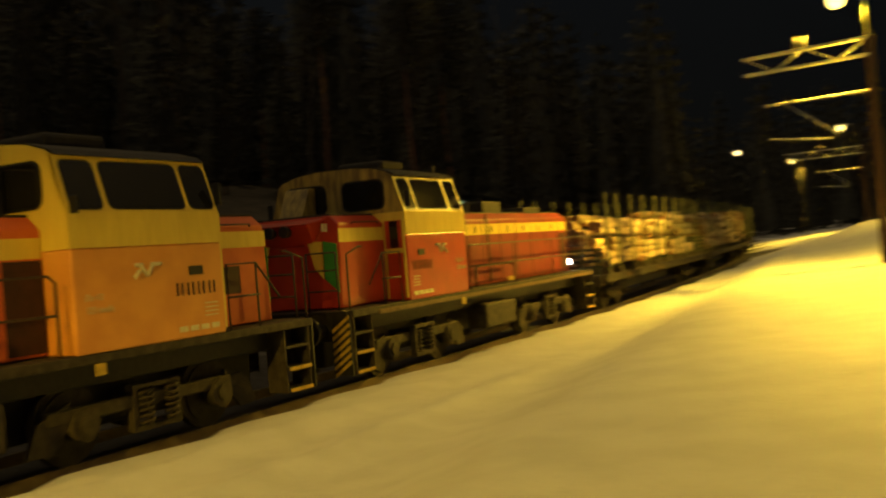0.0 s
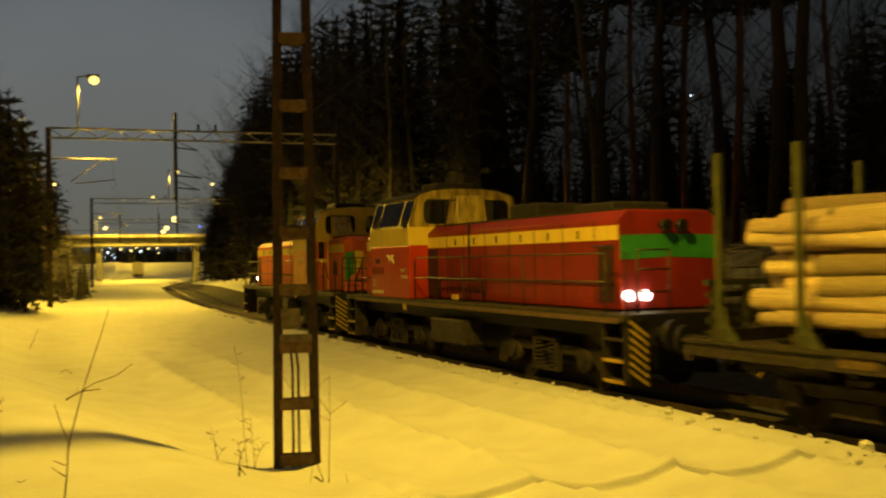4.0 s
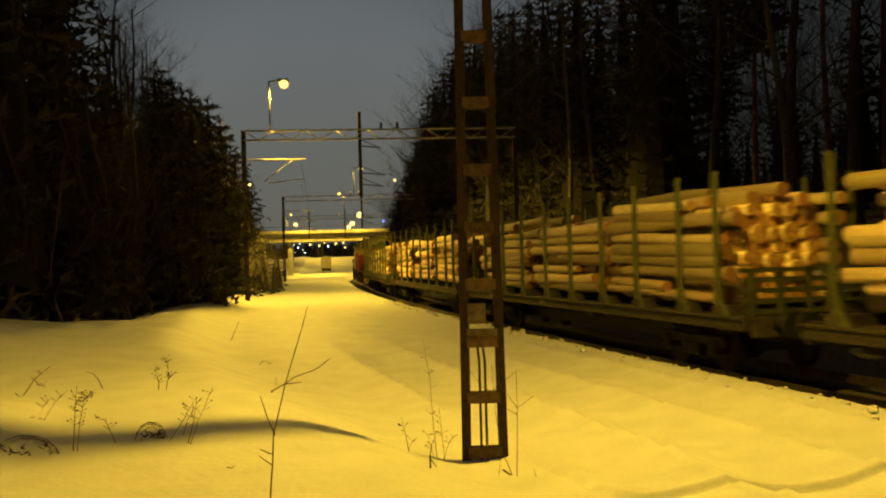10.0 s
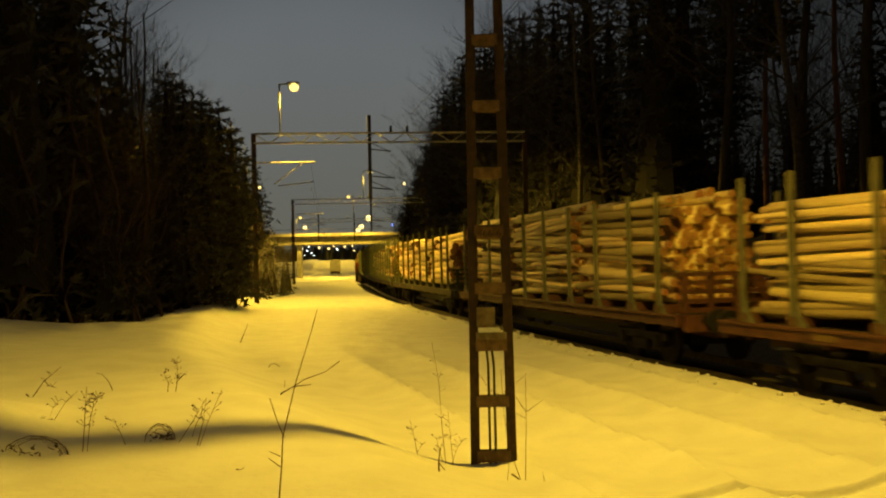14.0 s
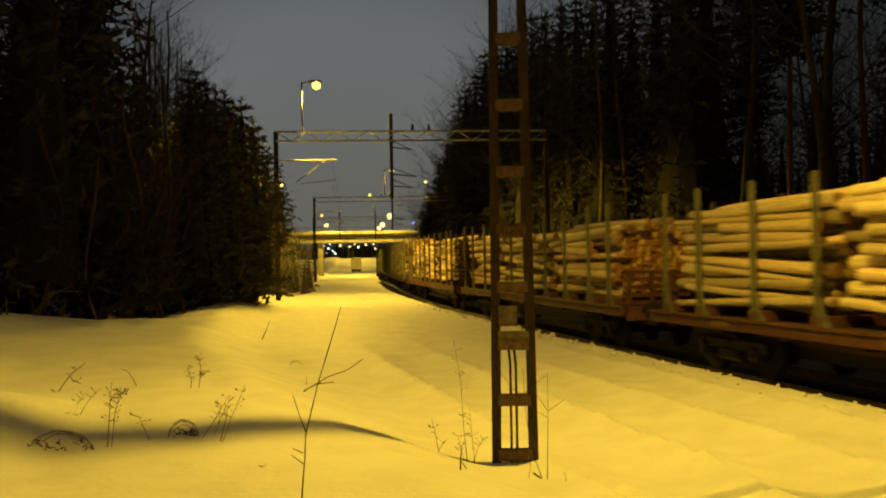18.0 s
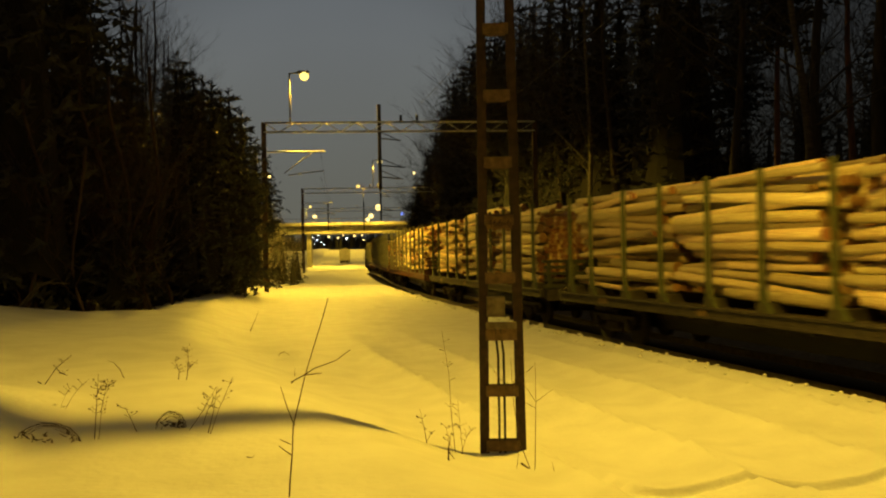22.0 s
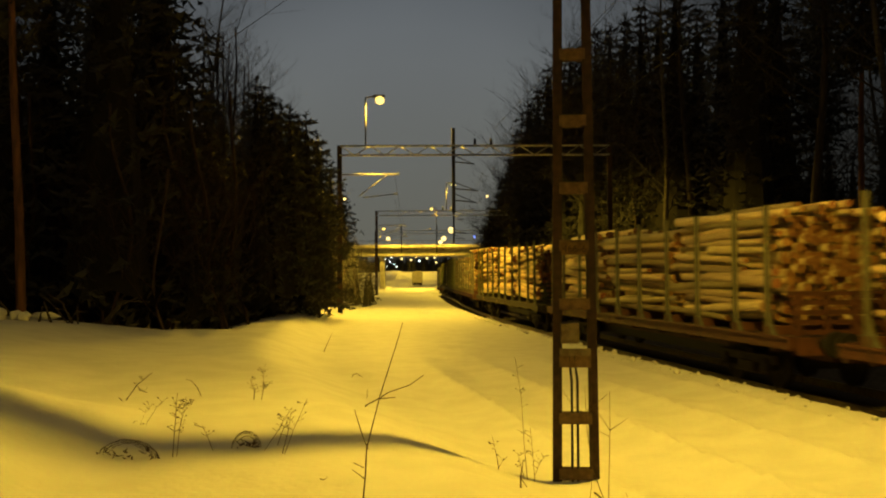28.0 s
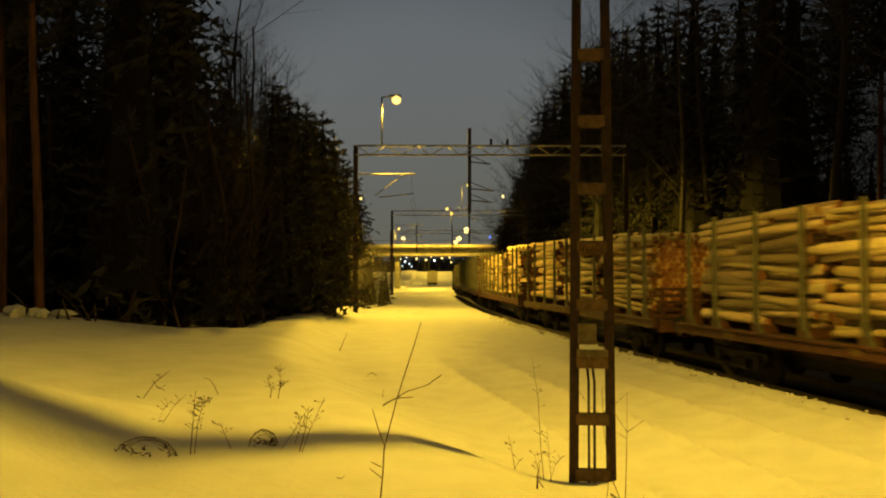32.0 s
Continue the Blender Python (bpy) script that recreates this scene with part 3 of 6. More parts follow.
        for k in range(len(arch)):
            bm.faces.new((lo[k], lo[(k + 1) % len(arch)], hi[(k + 1) % len(arch)], hi[k]))
        part("cab_end", bm, M_CREAM if vented else M_DIMCREAM, cab)
        out = -0.02 if d > 0 else 0.02
        for s in (1, -1):
            for name, m, grow, far in (("window_seal", M_BLACK, 0.03, out * 0.5), ("window_pane", M_GLASS, 0.0, out)):
                bm = bmesh.new()
                ya, yb, za, zb_, rc = 0.20 - grow, 1.08 + grow, z_sill + 0.10 - grow, z_top + 0.02 + grow, 0.14
                ring = []
                for cy_, cz_, a0 in ((yb - rc, zb_ - rc, 0), (ya + rc, zb_ - rc, 90), (ya + rc, za + rc, 180), (yb - rc, za + rc, 270)):
                    for k in range(4):
                        an = math.radians(a0 + 30 * k)
                        ring.append((s * (cy_ + rc * math.cos(an)), cz_ + rc * math.sin(an)))
                lo = [bm.verts.new((xe + d * 0.1, y, z)) for y, z in ring]
                hi = [bm.verts.new((xe + far, y, z)) for y, z in ring]
                bm.faces.new(lo)
                bm.faces.new(hi)
                for k in range(16):
                    bm.faces.new((lo[k], lo[(k + 1) % 16], hi[(k + 1) % 16], hi[k]))
                part(name, bm, m, cab)
    boxes("cab_inner", M_BLACK, cab, (2.02, 4.35, -1.3, 1.3, 2.62, 2.98))
    # roof
    bm = bmesh.new()
    prof = [(1.34, z_top + 0.09), (1.22, z_top + 0.17), (0.86, z_top + 0.27), (0.4, z_top + 0.32), (-0.4, z_top + 0.32), (-0.86, z_top + 0.27), (-1.22, z_top + 0.17), (-1.34, z_top + 0.09)]
    a = [bm.verts.new((1.945, y, z)) for y, z in prof]
    b = [bm.verts.new((4.425, y, z)) for y, z in prof]
    for k in range(7):
        bm.faces.new((a[k], a[k + 1], b[k + 1], b[k]))
    bm.faces.new(a)
    bm.faces.new(b)
    bm.faces.new((a[0], b[0], b[7], a[7]))
    roof = part("cab_roof", bm, M_ROOF, L, "sooty arched cab roof")
    boxes("roof_fan_box", M_ROOF, roof, (2.5, 3.5, -0.5, 0.5, z_top + 0.3, z_top + 0.5), bevel=0.06)
    for x in (2.15, 4.2):
        boxes("roof_horn", M_GRIME, roof, (x - 0.05, x + 0.05, 0.9, 1.0, z_top + 0.25, z_top + 0.38), bevel=0.015)
    # cream ventilation duct rising from the short bonnet to the cab
    bm = bmesh.new()
    v = box(bm, 4.50, 5.02, -0.95, -0.4, 3.02, 3.62)
    for q in v[4:]:
        if q.co.x > 4.7:
            q.co.x = 4.70
    bevelled(bm, 0.02)
    part("ventilation_duct", bm, M_DIMCREAM, sb)
    # cream exhaust duct behind the cab
    bm = bmesh.new()
    v = box(bm, 0.84, 1.42, 0.0, 0.78, 3.04, 3.70)
    for q in v[4:]:
        q.co.x += 0.16 if q.co.x < 1 else -0.04
        q.co.y -= 0.10 if q.co.y > 0.4 else 0.0
    bevelled(bm, 0.03)
    duct = part("exhaust_duct", bm, M_DIMCREAM, lb)
    for k in range(3):
        tubes("duct_hole", M_BLACK, duct, 0.028, [(1.06 + 0.11 * k, 0.67, 3.60), (1.06 + 0.11 * k, 0.71, 3.58)], sides=8)
    # dark box put in for the shaded gap between duct and cab
    boxes("shaded_gap_box", M_ROOF, lb, (1.45, 1.88, -0.5, 0.62, 3.04, 3.62), bevel=0.05)
    # cab doors at the walkway ends
    for s in (1, -1):
        d = boxes("cab_door", body_mat, L, (4.45, 4.49, s * 1.26 - 0.2, s * 1.26 + 0.2, 1.4, 3.0), bevel=0.01)
        boxes("door_pane", M_GLASS, d, (4.488, 4.496, s * 1.26 - 0.09, s * 1.26 + 0.09, 2.35, 2.85))
        for z0, z1 in ((2.25, 2.34), (2.86, 3.0)):
            boxes("door_trim", M_CREAM, d, (4.486, 4.494, s * 1.26 - 0.2, s * 1.26 + 0.2, z0, z1))
        for y0 in (-0.21, 0.18):
            boxes("door_frame", M_CREAM, d, (4.455, 4.505, s * 1.26 + y0, s * 1.26 + y0 + 0.03, 1.42, 3.0))
        boxes("wing_mirror", M_BLACK, L, (4.38, 4.42, s * 1.56 - 0.05, s * 1.56 + 0.05, 3.1, 3.4), bevel=0.01)
        boxes("wing_mirror", M_BLACK, L, (1.93, 1.97, s * 1.58 - 0.06, s * 1.58 + 0.06, 3.0, 3.2), bevel=0.01)
    # lettering on the cab sides: emblem in plain strokes, class and speed, number as bars
    for s in (1, -1):
        y = s * 1.507
        q = pose(0, y, 0, 90, 0, 0) if s < 0 else pose(0, y, 0, 90, 0, 180)
        flip = 1 if s < 0 else -1
        for (x0, z0), (x1, z1) in (((3.23, 2.36), (3.07, 2.36)), ((3.09, 2.36), (3.00, 2.22)), ((3.00, 2.22), (2.88, 2.36)), ((2.92, 2.36), (2.80, 2.36)),
                                   ((2.87, 2.29), (2.78, 2.20))):
            tubes("emblem_stroke", M_WHITE, cab, 0.027, [(x0 + 0.07, y, z0), (x1 + 0.07, y, z1)], sides=5)
        x_txt = 2.42
        for body, zz_ in (("Dv 12", 1.98), ("125 km/h", 1.83)):
            letters(body, 0.11, M_WHITE, cab, Matrix.Translation((x_txt if s > 0 else x_txt - 0.35, y, zz_)) @ (pose(0, 0, 0, 90, 0, 180) if s > 0 else pose(0, 0, 0, 90, 0, 0)))
        for k in range(4):
            for dx in (0.0, 0.09):
                boxes("number_bar", M_BROWNRED, cab, (3.55 + 0.20 * k + dx, 3.575 + 0.20 * k + dx, y - 0.004, y + 0.004, 1.92, 2.09))
            boxes("registration_bar", M_WHITE, cab, (3.55 + 0.20 * k, 3.70 + 0.20 * k, y - 0.004, y + 0.004, 1.45, 1.52))
            boxes("data_line", M_WHITE, cab, (4.05, 4.30, y - 0.003, y + 0.003, 1.62 + 0.055 * k, 1.635 + 0.055 * k))
        boxes("builder_plate", M_BLACK, cab, (3.80, 4.05, y - 0.01, y + 0.01, 2.18, 2.30))
    for k in range(2):
        boxes("number_bar", M_WHITE, sb, (6.00 + 0.1 * k, 6.07 + 0.1 * k, 0.79, 0.806, 2.72, 2.86))
    # headlamps at each end
    for xe, sg in ((6.33, 1), (-5.77, -1)):
        for y in (-0.16, 0.16):
            bm = bmesh.new()
            tube(bm, [(xe - sg * 0.04, y, 2.76), (xe + sg * 0.08, y, 2.76)], 0.10, 14)
            part("headlamp", bm, M_BLACK, L)
    # end platforms, railings, steps and buffers
    for sg in (1, -1):
        boxes("buffer_beam", M_DARKSTEEL, L, (min(sg * 6.36, sg * 6.5), max(sg * 6.36, sg * 6.5), -1.4, 1.4, 0.85, 1.36), bevel=0.015)
        for s in (1, -1):
            bm = bmesh.new()
            tube(bm, [(sg * 6.5, s * 0.875, 1.05), (sg * 6.85, s * 0.875, 1.05)], 0.11, 14)
            tube(bm, [(sg * 6.85, s * 0.875, 1.05), (sg * 6.95, s * 0.875, 1.05)], 0.24, 18)
            part("buffer", bm, M_DARKSTEEL, L)
            st = boxes("steps", M_GRIME, L, (sg * 6.1 - 0.28, sg * 6.1 + 0.28, s * 1.25 - 0.16, s * 1.25 + 0.2, 0.30, 0.34),
                       (sg * 6.1 - 0.28, sg * 6.1 + 0.28, s * 1.25 - 0.16, s * 1.25 + 0.2, 0.62, 0.66),
                       (sg * 6.1 - 0.28, sg * 6.1 + 0.28, s * 1.25 - 0.16, s * 1.25 + 0.2, 0.94, 0.98),
                       (sg * 6.1 - 0.31, sg * 6.1 - 0.28, s * 1.25 - 0.16, s * 1.25 + 0.2, 0.28, 1.25),
                       (sg * 6.1 + 0.28, sg * 6.1 + 0.31, s * 1.25 - 0.16, s * 1.25 + 0.2, 0.28, 1.25))
            for z in (0.29, 0.61):
                boxes("step_edge", M_HAZARD, st, (sg * 6.1 - 0.27, sg * 6.1 + 0.27, s * 1.45 - 0.012, s * 1.45 + 0.012, z, z + 0.05))
            bm = bmesh.new()
            for k in range(7):
                z = 0.36 + 0.125 * k
                v = box(bm, sg * 6.50, sg * 6.512, s * 1.08, s * 1.42, z, z + 0.06)
                for q in v:
                    q.co.z += (abs(q.co.y) - 1.25) * 0.7
            boxes("striped_plate", M_BLACK, L, (min(sg * 6.46, sg * 6.50), max(sg * 6.46, sg * 6.50), s * 1.25 - 0.18, s * 1.25 + 0.18, 0.28, 1.26))
            part("hazard_stripes", bm, M_HAZARD, L)
            loop_rail(L, [(sg * 6.4, s * 1.40, 1.36), (sg * 6.4, s * 1.40, 2.3), (sg * 6.0, s * 1.40, 2.42), (sg * 5.9 if sg > 0 else -5.5, s * 1.40, 2.42)])
        for y in (-1.2, -0.6, 0.6, 1.2):
            loop_rail(L, [(sg * 6.42, y, 1.36), (sg * 6.42, y, 2.35)], name="railing_post")
        for z in (1.7, 2.05, 2.35):
            loop_rail(L, [(sg * 6.42, -1.2, z), (sg * 6.42, -0.6, z)], name="railing_bar")
            loop_rail(L, [(sg * 6.42, 0.6, z), (sg * 6.42, 1.2, z)], name="railing_bar")
    # side handrails along the walkway
    for s in (1, -1):
        loop_rail(L, [(1.72, s * 1.44, 1.36), (1.72, s * 1.44, 2.22), (1.62, s * 1.44, 2.3), (-5.9, s * 1.44, 2.3)])
        loop_rail(L, [(1.72, s * 1.44, 1.85), (-5.9, s * 1.44, 1.85)])
        loop_rail(L, [(0.9, s * 1.2, 1.38), (0.9, s * 1.2, 1.75), (0.8, s * 1.2, 1.82), (-1.2, s * 1.2, 1.82), (-1.25, s * 1.2, 1.38)], r=0.03, name="walkway_pipe", mat_=M_BROWNRED)
        for x in (-0.8, -3.3, -5.9):
            loop_rail(L, [(x, s * 1.44, 1.36), (x, s * 1.44, 2.3)], name="railing_post")
        loop_rail(L, [(4.62, s * 1.42, 1.36), (4.62, s * 1.42, 2.28), (5.25, s * 1.42, 2.28), (5.75, s * 1.42, 1.75)])
        loop_rail(L, [(4.62, s * 1.42, 1.82), (5.3, s * 1.42, 1.82)])
        loop_rail(L, [(5.25, s * 1.42, 1.36), (5.25, s * 1.42, 2.28)], name="railing_post")
        boxes("side_plate", M_HAZARD, L, (2.15, 2.30, s * 1.50 - 0.01, s * 1.50 + 0.01, 1.1, 1.24))
        boxes("side_plate", M_HAZARD, L, (-0.6, -0.3, s * 1.46 - 0.01, s * 1.46 + 0.01, 1.42, 1.52))
        boxes("fuel_tank", M_GRIME, L, (-0.75, 0.95, s * 1.2 - 0.25, s * 1.2 + 0.22, 0.45, 1.0), bevel=0.05)
    boxes("transmission_casing", M_DARKSTEEL, L, (-6.0, 6.0, -0.55, 0.55, 0.34, 0.95), bevel=0.05)
    loco_bogie(L, 3.45)
    loco_bogie(L, -3.6)
    for sg in (1, -1):
        bm = bmesh.new()
        tube(bm, [(sg * 6.5, 0, 1.0), (sg * 6.9, 0, 0.98)], 0.06, 8)
        part("coupling_hook", bm, M_DARKSTEEL, L)
    return L


LOCO_2 = locomotive(M_RED, "red diesel locomotive with cream band and sooty roof", False)
LOCO_1 = locomotive(M_ORANGE, "faded orange diesel locomotive with cream cab band", True)
# marker lamps lit on the rear end of the second and the front of the first
for root, x, ys in ((LOCO_2, -5.80, (0.62, 0.95)), (LOCO_1, -5.80, (0.62, -0.95))):
    for y in ys:
        bm = bmesh.new()
        tube(bm, [(x, y, 1.62), (x - 0.06, y, 1.62)], 0.085, 14)
        part("marker_lamp", bm, G_WHITE, root, "lit white marker lamp")
for root in (LOCO_1, LOCO_2):
    boxes("instrument_light", G_RED if root is LOCO_2 else G_GREEN, root, (2.9, 2.94, 1.02, 1.05, 3.15, 3.2))

# ---- log wagons ----
STAKES = [0.0, 1.38, 3.3, 5.1, 7.05, 8.85, 10.8, 12.6, 14.52, 15.9]
WAGON = 19.0
LOG_MESHES = []
rng = random.Random(7)
for kind in range(3):
    for v in range(4):
        bm = bmesh.new()
        n = 7
        bend = [rng.uniform(-1, 1) * 0.3 for _ in range(4)]
        pts = [(i / (n - 1) - 0.5, bend[0] * math.sin(math.pi * i / (n - 1)) + bend[2] * math.sin(2 * math.pi * i / (n - 1)) * 0.4,
                bend[1] * math.sin(math.pi * i / (n - 1)) + bend[3] * math.sin(2 * math.pi * i / (n - 1)) * 0.4) for i in range(n)]
        sides = 9
        rings = []
        taper = rng.uniform(0.06, 0.16)
        for i, p in enumerate(pts):
            rr = 1 + taper * (1 - 2 * i / (n - 1)) + rng.uniform(-0.03, 0.03)
            rings.append([bm.verts.new((p[0], p[1] + rr * math.cos(2 * math.pi * k / sides) * (1 + 0.05 * rng.uniform(-1, 1)), p[2] + rr * math.sin(2 * math.pi * k / sides))) for k in range(sides)])
        for a, b in zip(rings, rings[1:]):
            for k in range(sides):
                f = bm.faces.new((a[k], a[(k + 1) % sides], b[(k + 1) % sides], b[k]))
                f.smooth = True
        for r_ in (rings[0], rings[-1]):
            f = bm.faces.new(r_)
            f.material_index = 1
        LOG_MESHES.append(mesh_of(bm, "log", M_BARK[kind], M_CUT))


def pack(width, height, r, rnd):
    """Places of logs in a cross-section: rows of a loose heap, (y, z, radius, row, column, columns)."""
    out = []
    z, row = 0.0, 0
    while True:
        rad = r * rnd.uniform(0.8, 1.2)
        if z + 2 * rad > height:
            break
        y = -width / 2 + (rad if row % 2 else 0) * rnd.uniform(0, 1)
        cols = []
        while True:
            q = r * rnd.choice((0.76, 0.88, 0.95, 1.0, 1.08, 1.2, 1.32))
            if y + 2 * q > width / 2:
                break
            cols.append((y + q, q))
            y += 2 * q * 1.01
        gap = width / 2 - y
        for c, (yy, q) in enumerate(cols):
            out.append((yy + gap * (c / max(1, len(cols) - 1)), z + rad + rnd.uniform(-0.3, 0.3) * rad * 0.6, q, row, c, len(cols)))
        z += rad * 1.72
        row += 1
    # a heaped top
    for c in range(int(width * 0.55 / (2 * r))):
        if rnd.random() < 0.8:
            out.append((-width * 0.27 + 2 * r * c + r + rnd.uniform(-0.05, 0.05), z + r * 0.7, r * rnd.uniform(0.8, 1.1), row, c, 1))
    return out


def log_stack(wagon, x_mid, length, r, height, kind, seed, width=2.36, messy=1.0):
    rnd = random.Random(seed)
    heap = pack(width, height, r, rnd)
    rows_n = max(h[3] for h in heap)
    core, shell = [], []
    for h in heap:
        (shell if h[4] >= h[5] - 2 or h[4] == 0 or h[3] >= rows_n - 1 else core).append(h)
    bm = bmesh.new()
    for y, z, q, *_ in core:
        l = length * rnd.uniform(0.85, 0.95)
        dx = rnd.uniform(-0.10, 0.10)
        a, b = x_mid - l / 2 + dx, x_mid + l / 2 + dx
        ra = [bm.verts.new((a, y + q * math.cos(k * math.pi / 4), z + 1.27 + q * math.sin(k * math.pi / 4))) for k in range(8)]
        rb = [bm.verts.new((b, y + q * math.cos(k * math.pi / 4), z + 1.27 + q * math.sin(k * math.pi / 4))) for k in range(8)]
        for k in range(8):
            bm.faces.new((ra[k], ra[(k + 1) % 8], rb[(k + 1) % 8], rb[k])).smooth = True
        for e in (ra, rb):
            bm.faces.new(e).material_index = 1
    st = part("load", bm, (M_BARK[kind], M_CUT), wagon)
    tagged(st, kind="stuff")
    for y, z, q, row, c, n in shell:
        if messy > 1 and 0 < row < rows_n and rnd.random() < 0.13:
            continue
        me = LOG_MESHES[kind * 4 + rnd.randrange(4)]
        ob = new("log", me)
        ob.parent = st
        l = length * rnd.uniform(0.82, 1.02)
        slide = 0.0
        if messy > 1:
            q *= rnd.uniform(0.78, 1.08)
            if rnd.random() < 0.35:
                l *= rnd.uniform(0.6, 0.85)
                slide = rnd.choice((-0.5, 0.5)) * (length - l) * 0.9
        flip = 180 if rnd.random() < 0.5 else 0
        top = row >= rows_n - 1
        ob.matrix_basis = pose(x_mid + slide + rnd.uniform(-0.30, 0.30) * (1.6 if top else 1), y, z + 1.27, rnd.uniform(0, 360), rnd.uniform(-1.0, 1.0) * (1.4 if top else 1.5 * messy), flip + rnd.uniform(-1.3, 1.3) * messy) @ Matrix.Diagonal((l, q, q, 1))
    return st


WAGON_MESH = {}


def shared(key, build, *mats):
    if key not in WAGON_MESH:
        bm = bmesh.new()
        build(bm)
        WAGON_MESH[key] = mesh_of(bm, key[0], *mats)
    return WAGON_MESH[key]


def wagon_bogie(root, cx):
    def frame_(bm):
        for s in (1, -1):
            box(bm, -1.25, 1.25, s * 1.0 - 0.06, s * 1.0 + 0.06, 0.48, 0.66)
            box(bm, -0.35, 0.35, s * 1.0 - 0.08, s * 1.0 + 0.08, 0.26, 0.5)
        box(bm, -0.2, 0.2, -1, 1, 0.5, 0.75)
        bevelled(bm, 0.02, 1)
    b = part("bogie", shared(("bogie",), frame_, M_GRIME), None, root, loc=(cx, 0, 0))

    def wheel_(bm):
        for s in (1, -1):
            tube(bm, [(0, s * 0.70, 0), (0, s * 0.83, 0)], 0.46, 20)
            tube(bm, [(0, s * 0.83, 0), (0, s * 1.12, 0)], 0.14, 10)
        tube(bm, [(0, -0.7, 0), (0, 0.7, 0)], 0.08, 8)
    for w in (-0.9, 0.9):
        part("wheelset", shared(("wheelset",), wheel_, M_GRIME), None, b, loc=(w, 0, 0.46))
    return b


def stake_mesh(color, h):
    def build(bm):
        # a post with a flared gusset at its foot, on the +y side
        v = box(bm, -0.037, 0.037, -0.04, 0.04, 0.0, h)
        a = [bm.verts.new((x, y, z)) for x, y, z in ((-0.055, -0.03, 0.0), (-0.33, -0.03, 0.0), (-0.15, -0.03, 0.2), (-0.055, -0.03, 0.45))]
        b = [bm.verts.new((x, 0.03, z)) for x, y, z in ((-0.055, -0.03, 0.0), (-0.33, -0.03, 0.0), (-0.15, -0.03, 0.2), (-0.055, -0.03, 0.45))]
        bm.faces.new(a)
        bm.faces.new(b)
        for k in range(4):
            bm.faces.new((a[k], a[(k + 1) % 4], b[(k + 1) % 4], b[k]))
    return shared(("stake", color.name, h), build, color)


def log_wagon(frame_mat, stake_mat, label, spec, seed, tall):
    """spec: three stacks of (radius, height, bark kind). +x is the leading end; the origin lies on the rail head at mid-length."""
    w = thing("log_wagon", label, "railway wagon", "log wagons of the train")
    end = 9.5
    key = frame_mat.name

    def sill(bm):
        for s in (1, -1):
            box(bm, -8.75, 8.75, s * 1.38 - 0.05, s * 1.38 + 0.05, 0.90, 1.10)
            box(bm, -8.75, 8.75, s * 1.38 - 0.09, s * 1.38 + 0.09, 1.06, 1.10)
            box(bm, -8.75, 8.75, s * 1.38 - 0.09, s * 1.38 + 0.07, 0.88, 0.92)
        for s in (0.45, -0.45):
            box(bm, -8.6, 8.6, s - 0.06, s + 0.06, 0.62, 1.02)
        for k in range(9):
            x = -8.0 + 2 * k
            box(bm, x - 0.06, x + 0.06, -1.34, 1.34, 0.80, 1.04)
    part("underframe", shared(("underframe", key), sill, frame_mat), None, w)

    def deck(bm):
        box(bm, -8.7, 8.7, -1.3, 1.3, 1.045, 1.085)
    part("deck", shared(("deck",), deck, M_GRIME), None, w)
    bolster = shared(("bolster", key), lambda bm: box(bm, -0.11, 0.11, -1.4, 1.4, 1.09, 1.26), frame_mat)
    x0 = end - 1.4
    for p in STAKES:
        x = x0 - p
        part("bolster", bolster, None, w, loc=(x, 0, 0))
        for s in (1, -1):
            part("stake", stake_mesh(stake_mat, tall), None, w, loc=(x, s * 1.36, 1.10))

    def headboard(bm):
        for z in (1.12, 1.30, 1.48, 1.66):
            box(bm, -0.02, 0.02, -1.25, 1.25, z, z + 0.09)
        for y in (-1.1, -0.55, 0, 0.55, 1.1):
            box(bm, -0.06, 0.06, y - 0.05, y + 0.05, 1.1, 1.9)
        box(bm, -0.06, 0.06, -1.28, 1.28, 1.83, 1.91)
    for sx_ in (1, -1):
        part("headboard", shared(("headboard", key), headboard, frame_mat if frame_mat is M_WAGBROWN else M_OLIVE), None, w, loc=(sx_ * 8.45, 0, 0))
        part("buffer_beam", shared(("buffer_beam", key), lambda bm: box(bm, -0.07, 0.07, -1.3, 1.3, 0.78, 1.1), frame_mat), None, w, loc=(sx_ * 8.8, 0, 0))
        for s in (1, -1):
            def buf(bm):
                tube(bm, [(0, 0, 0), (0.42, 0, 0)], 0.10, 12)
                tube(bm, [(0.42, 0, 0), (0.50, 0, 0)], 0.23, 16)
            o = part("buffer", shared(("buffer",), buf, M_DARKSTEEL), None, w)
            o.matrix_basis = pose(sx_ * 8.87, s * 0.875, 1.0, 0, 0, 0 if sx_ > 0 else 180)
    for cx in (6.2, -6.2):
        wagon_bogie(w, cx)
    boxes("brake_gear", M_DARKSTEEL, w, (-7.5, 7.5, -0.5, 0.5, 0.40, 0.80))
    boxes("data_plate", M_PLATE, w, (5.6, 6.1, 1.435, 1.445, 0.93, 1.05))
    boxes("data_plate", M_PLATE, w, (1.0, 1.35, 1.435, 1.445, 0.93, 1.05))
    for k, (r, h, kind) in enumerate(spec):
        log_stack(w, x0 - 2.62 - 5.33 * k, 5.05, r if tall > 2.45 else r * 0.82, h, kind, seed * 10 + k, messy=1.2 if tall > 2.45 else 2.3)
    return w


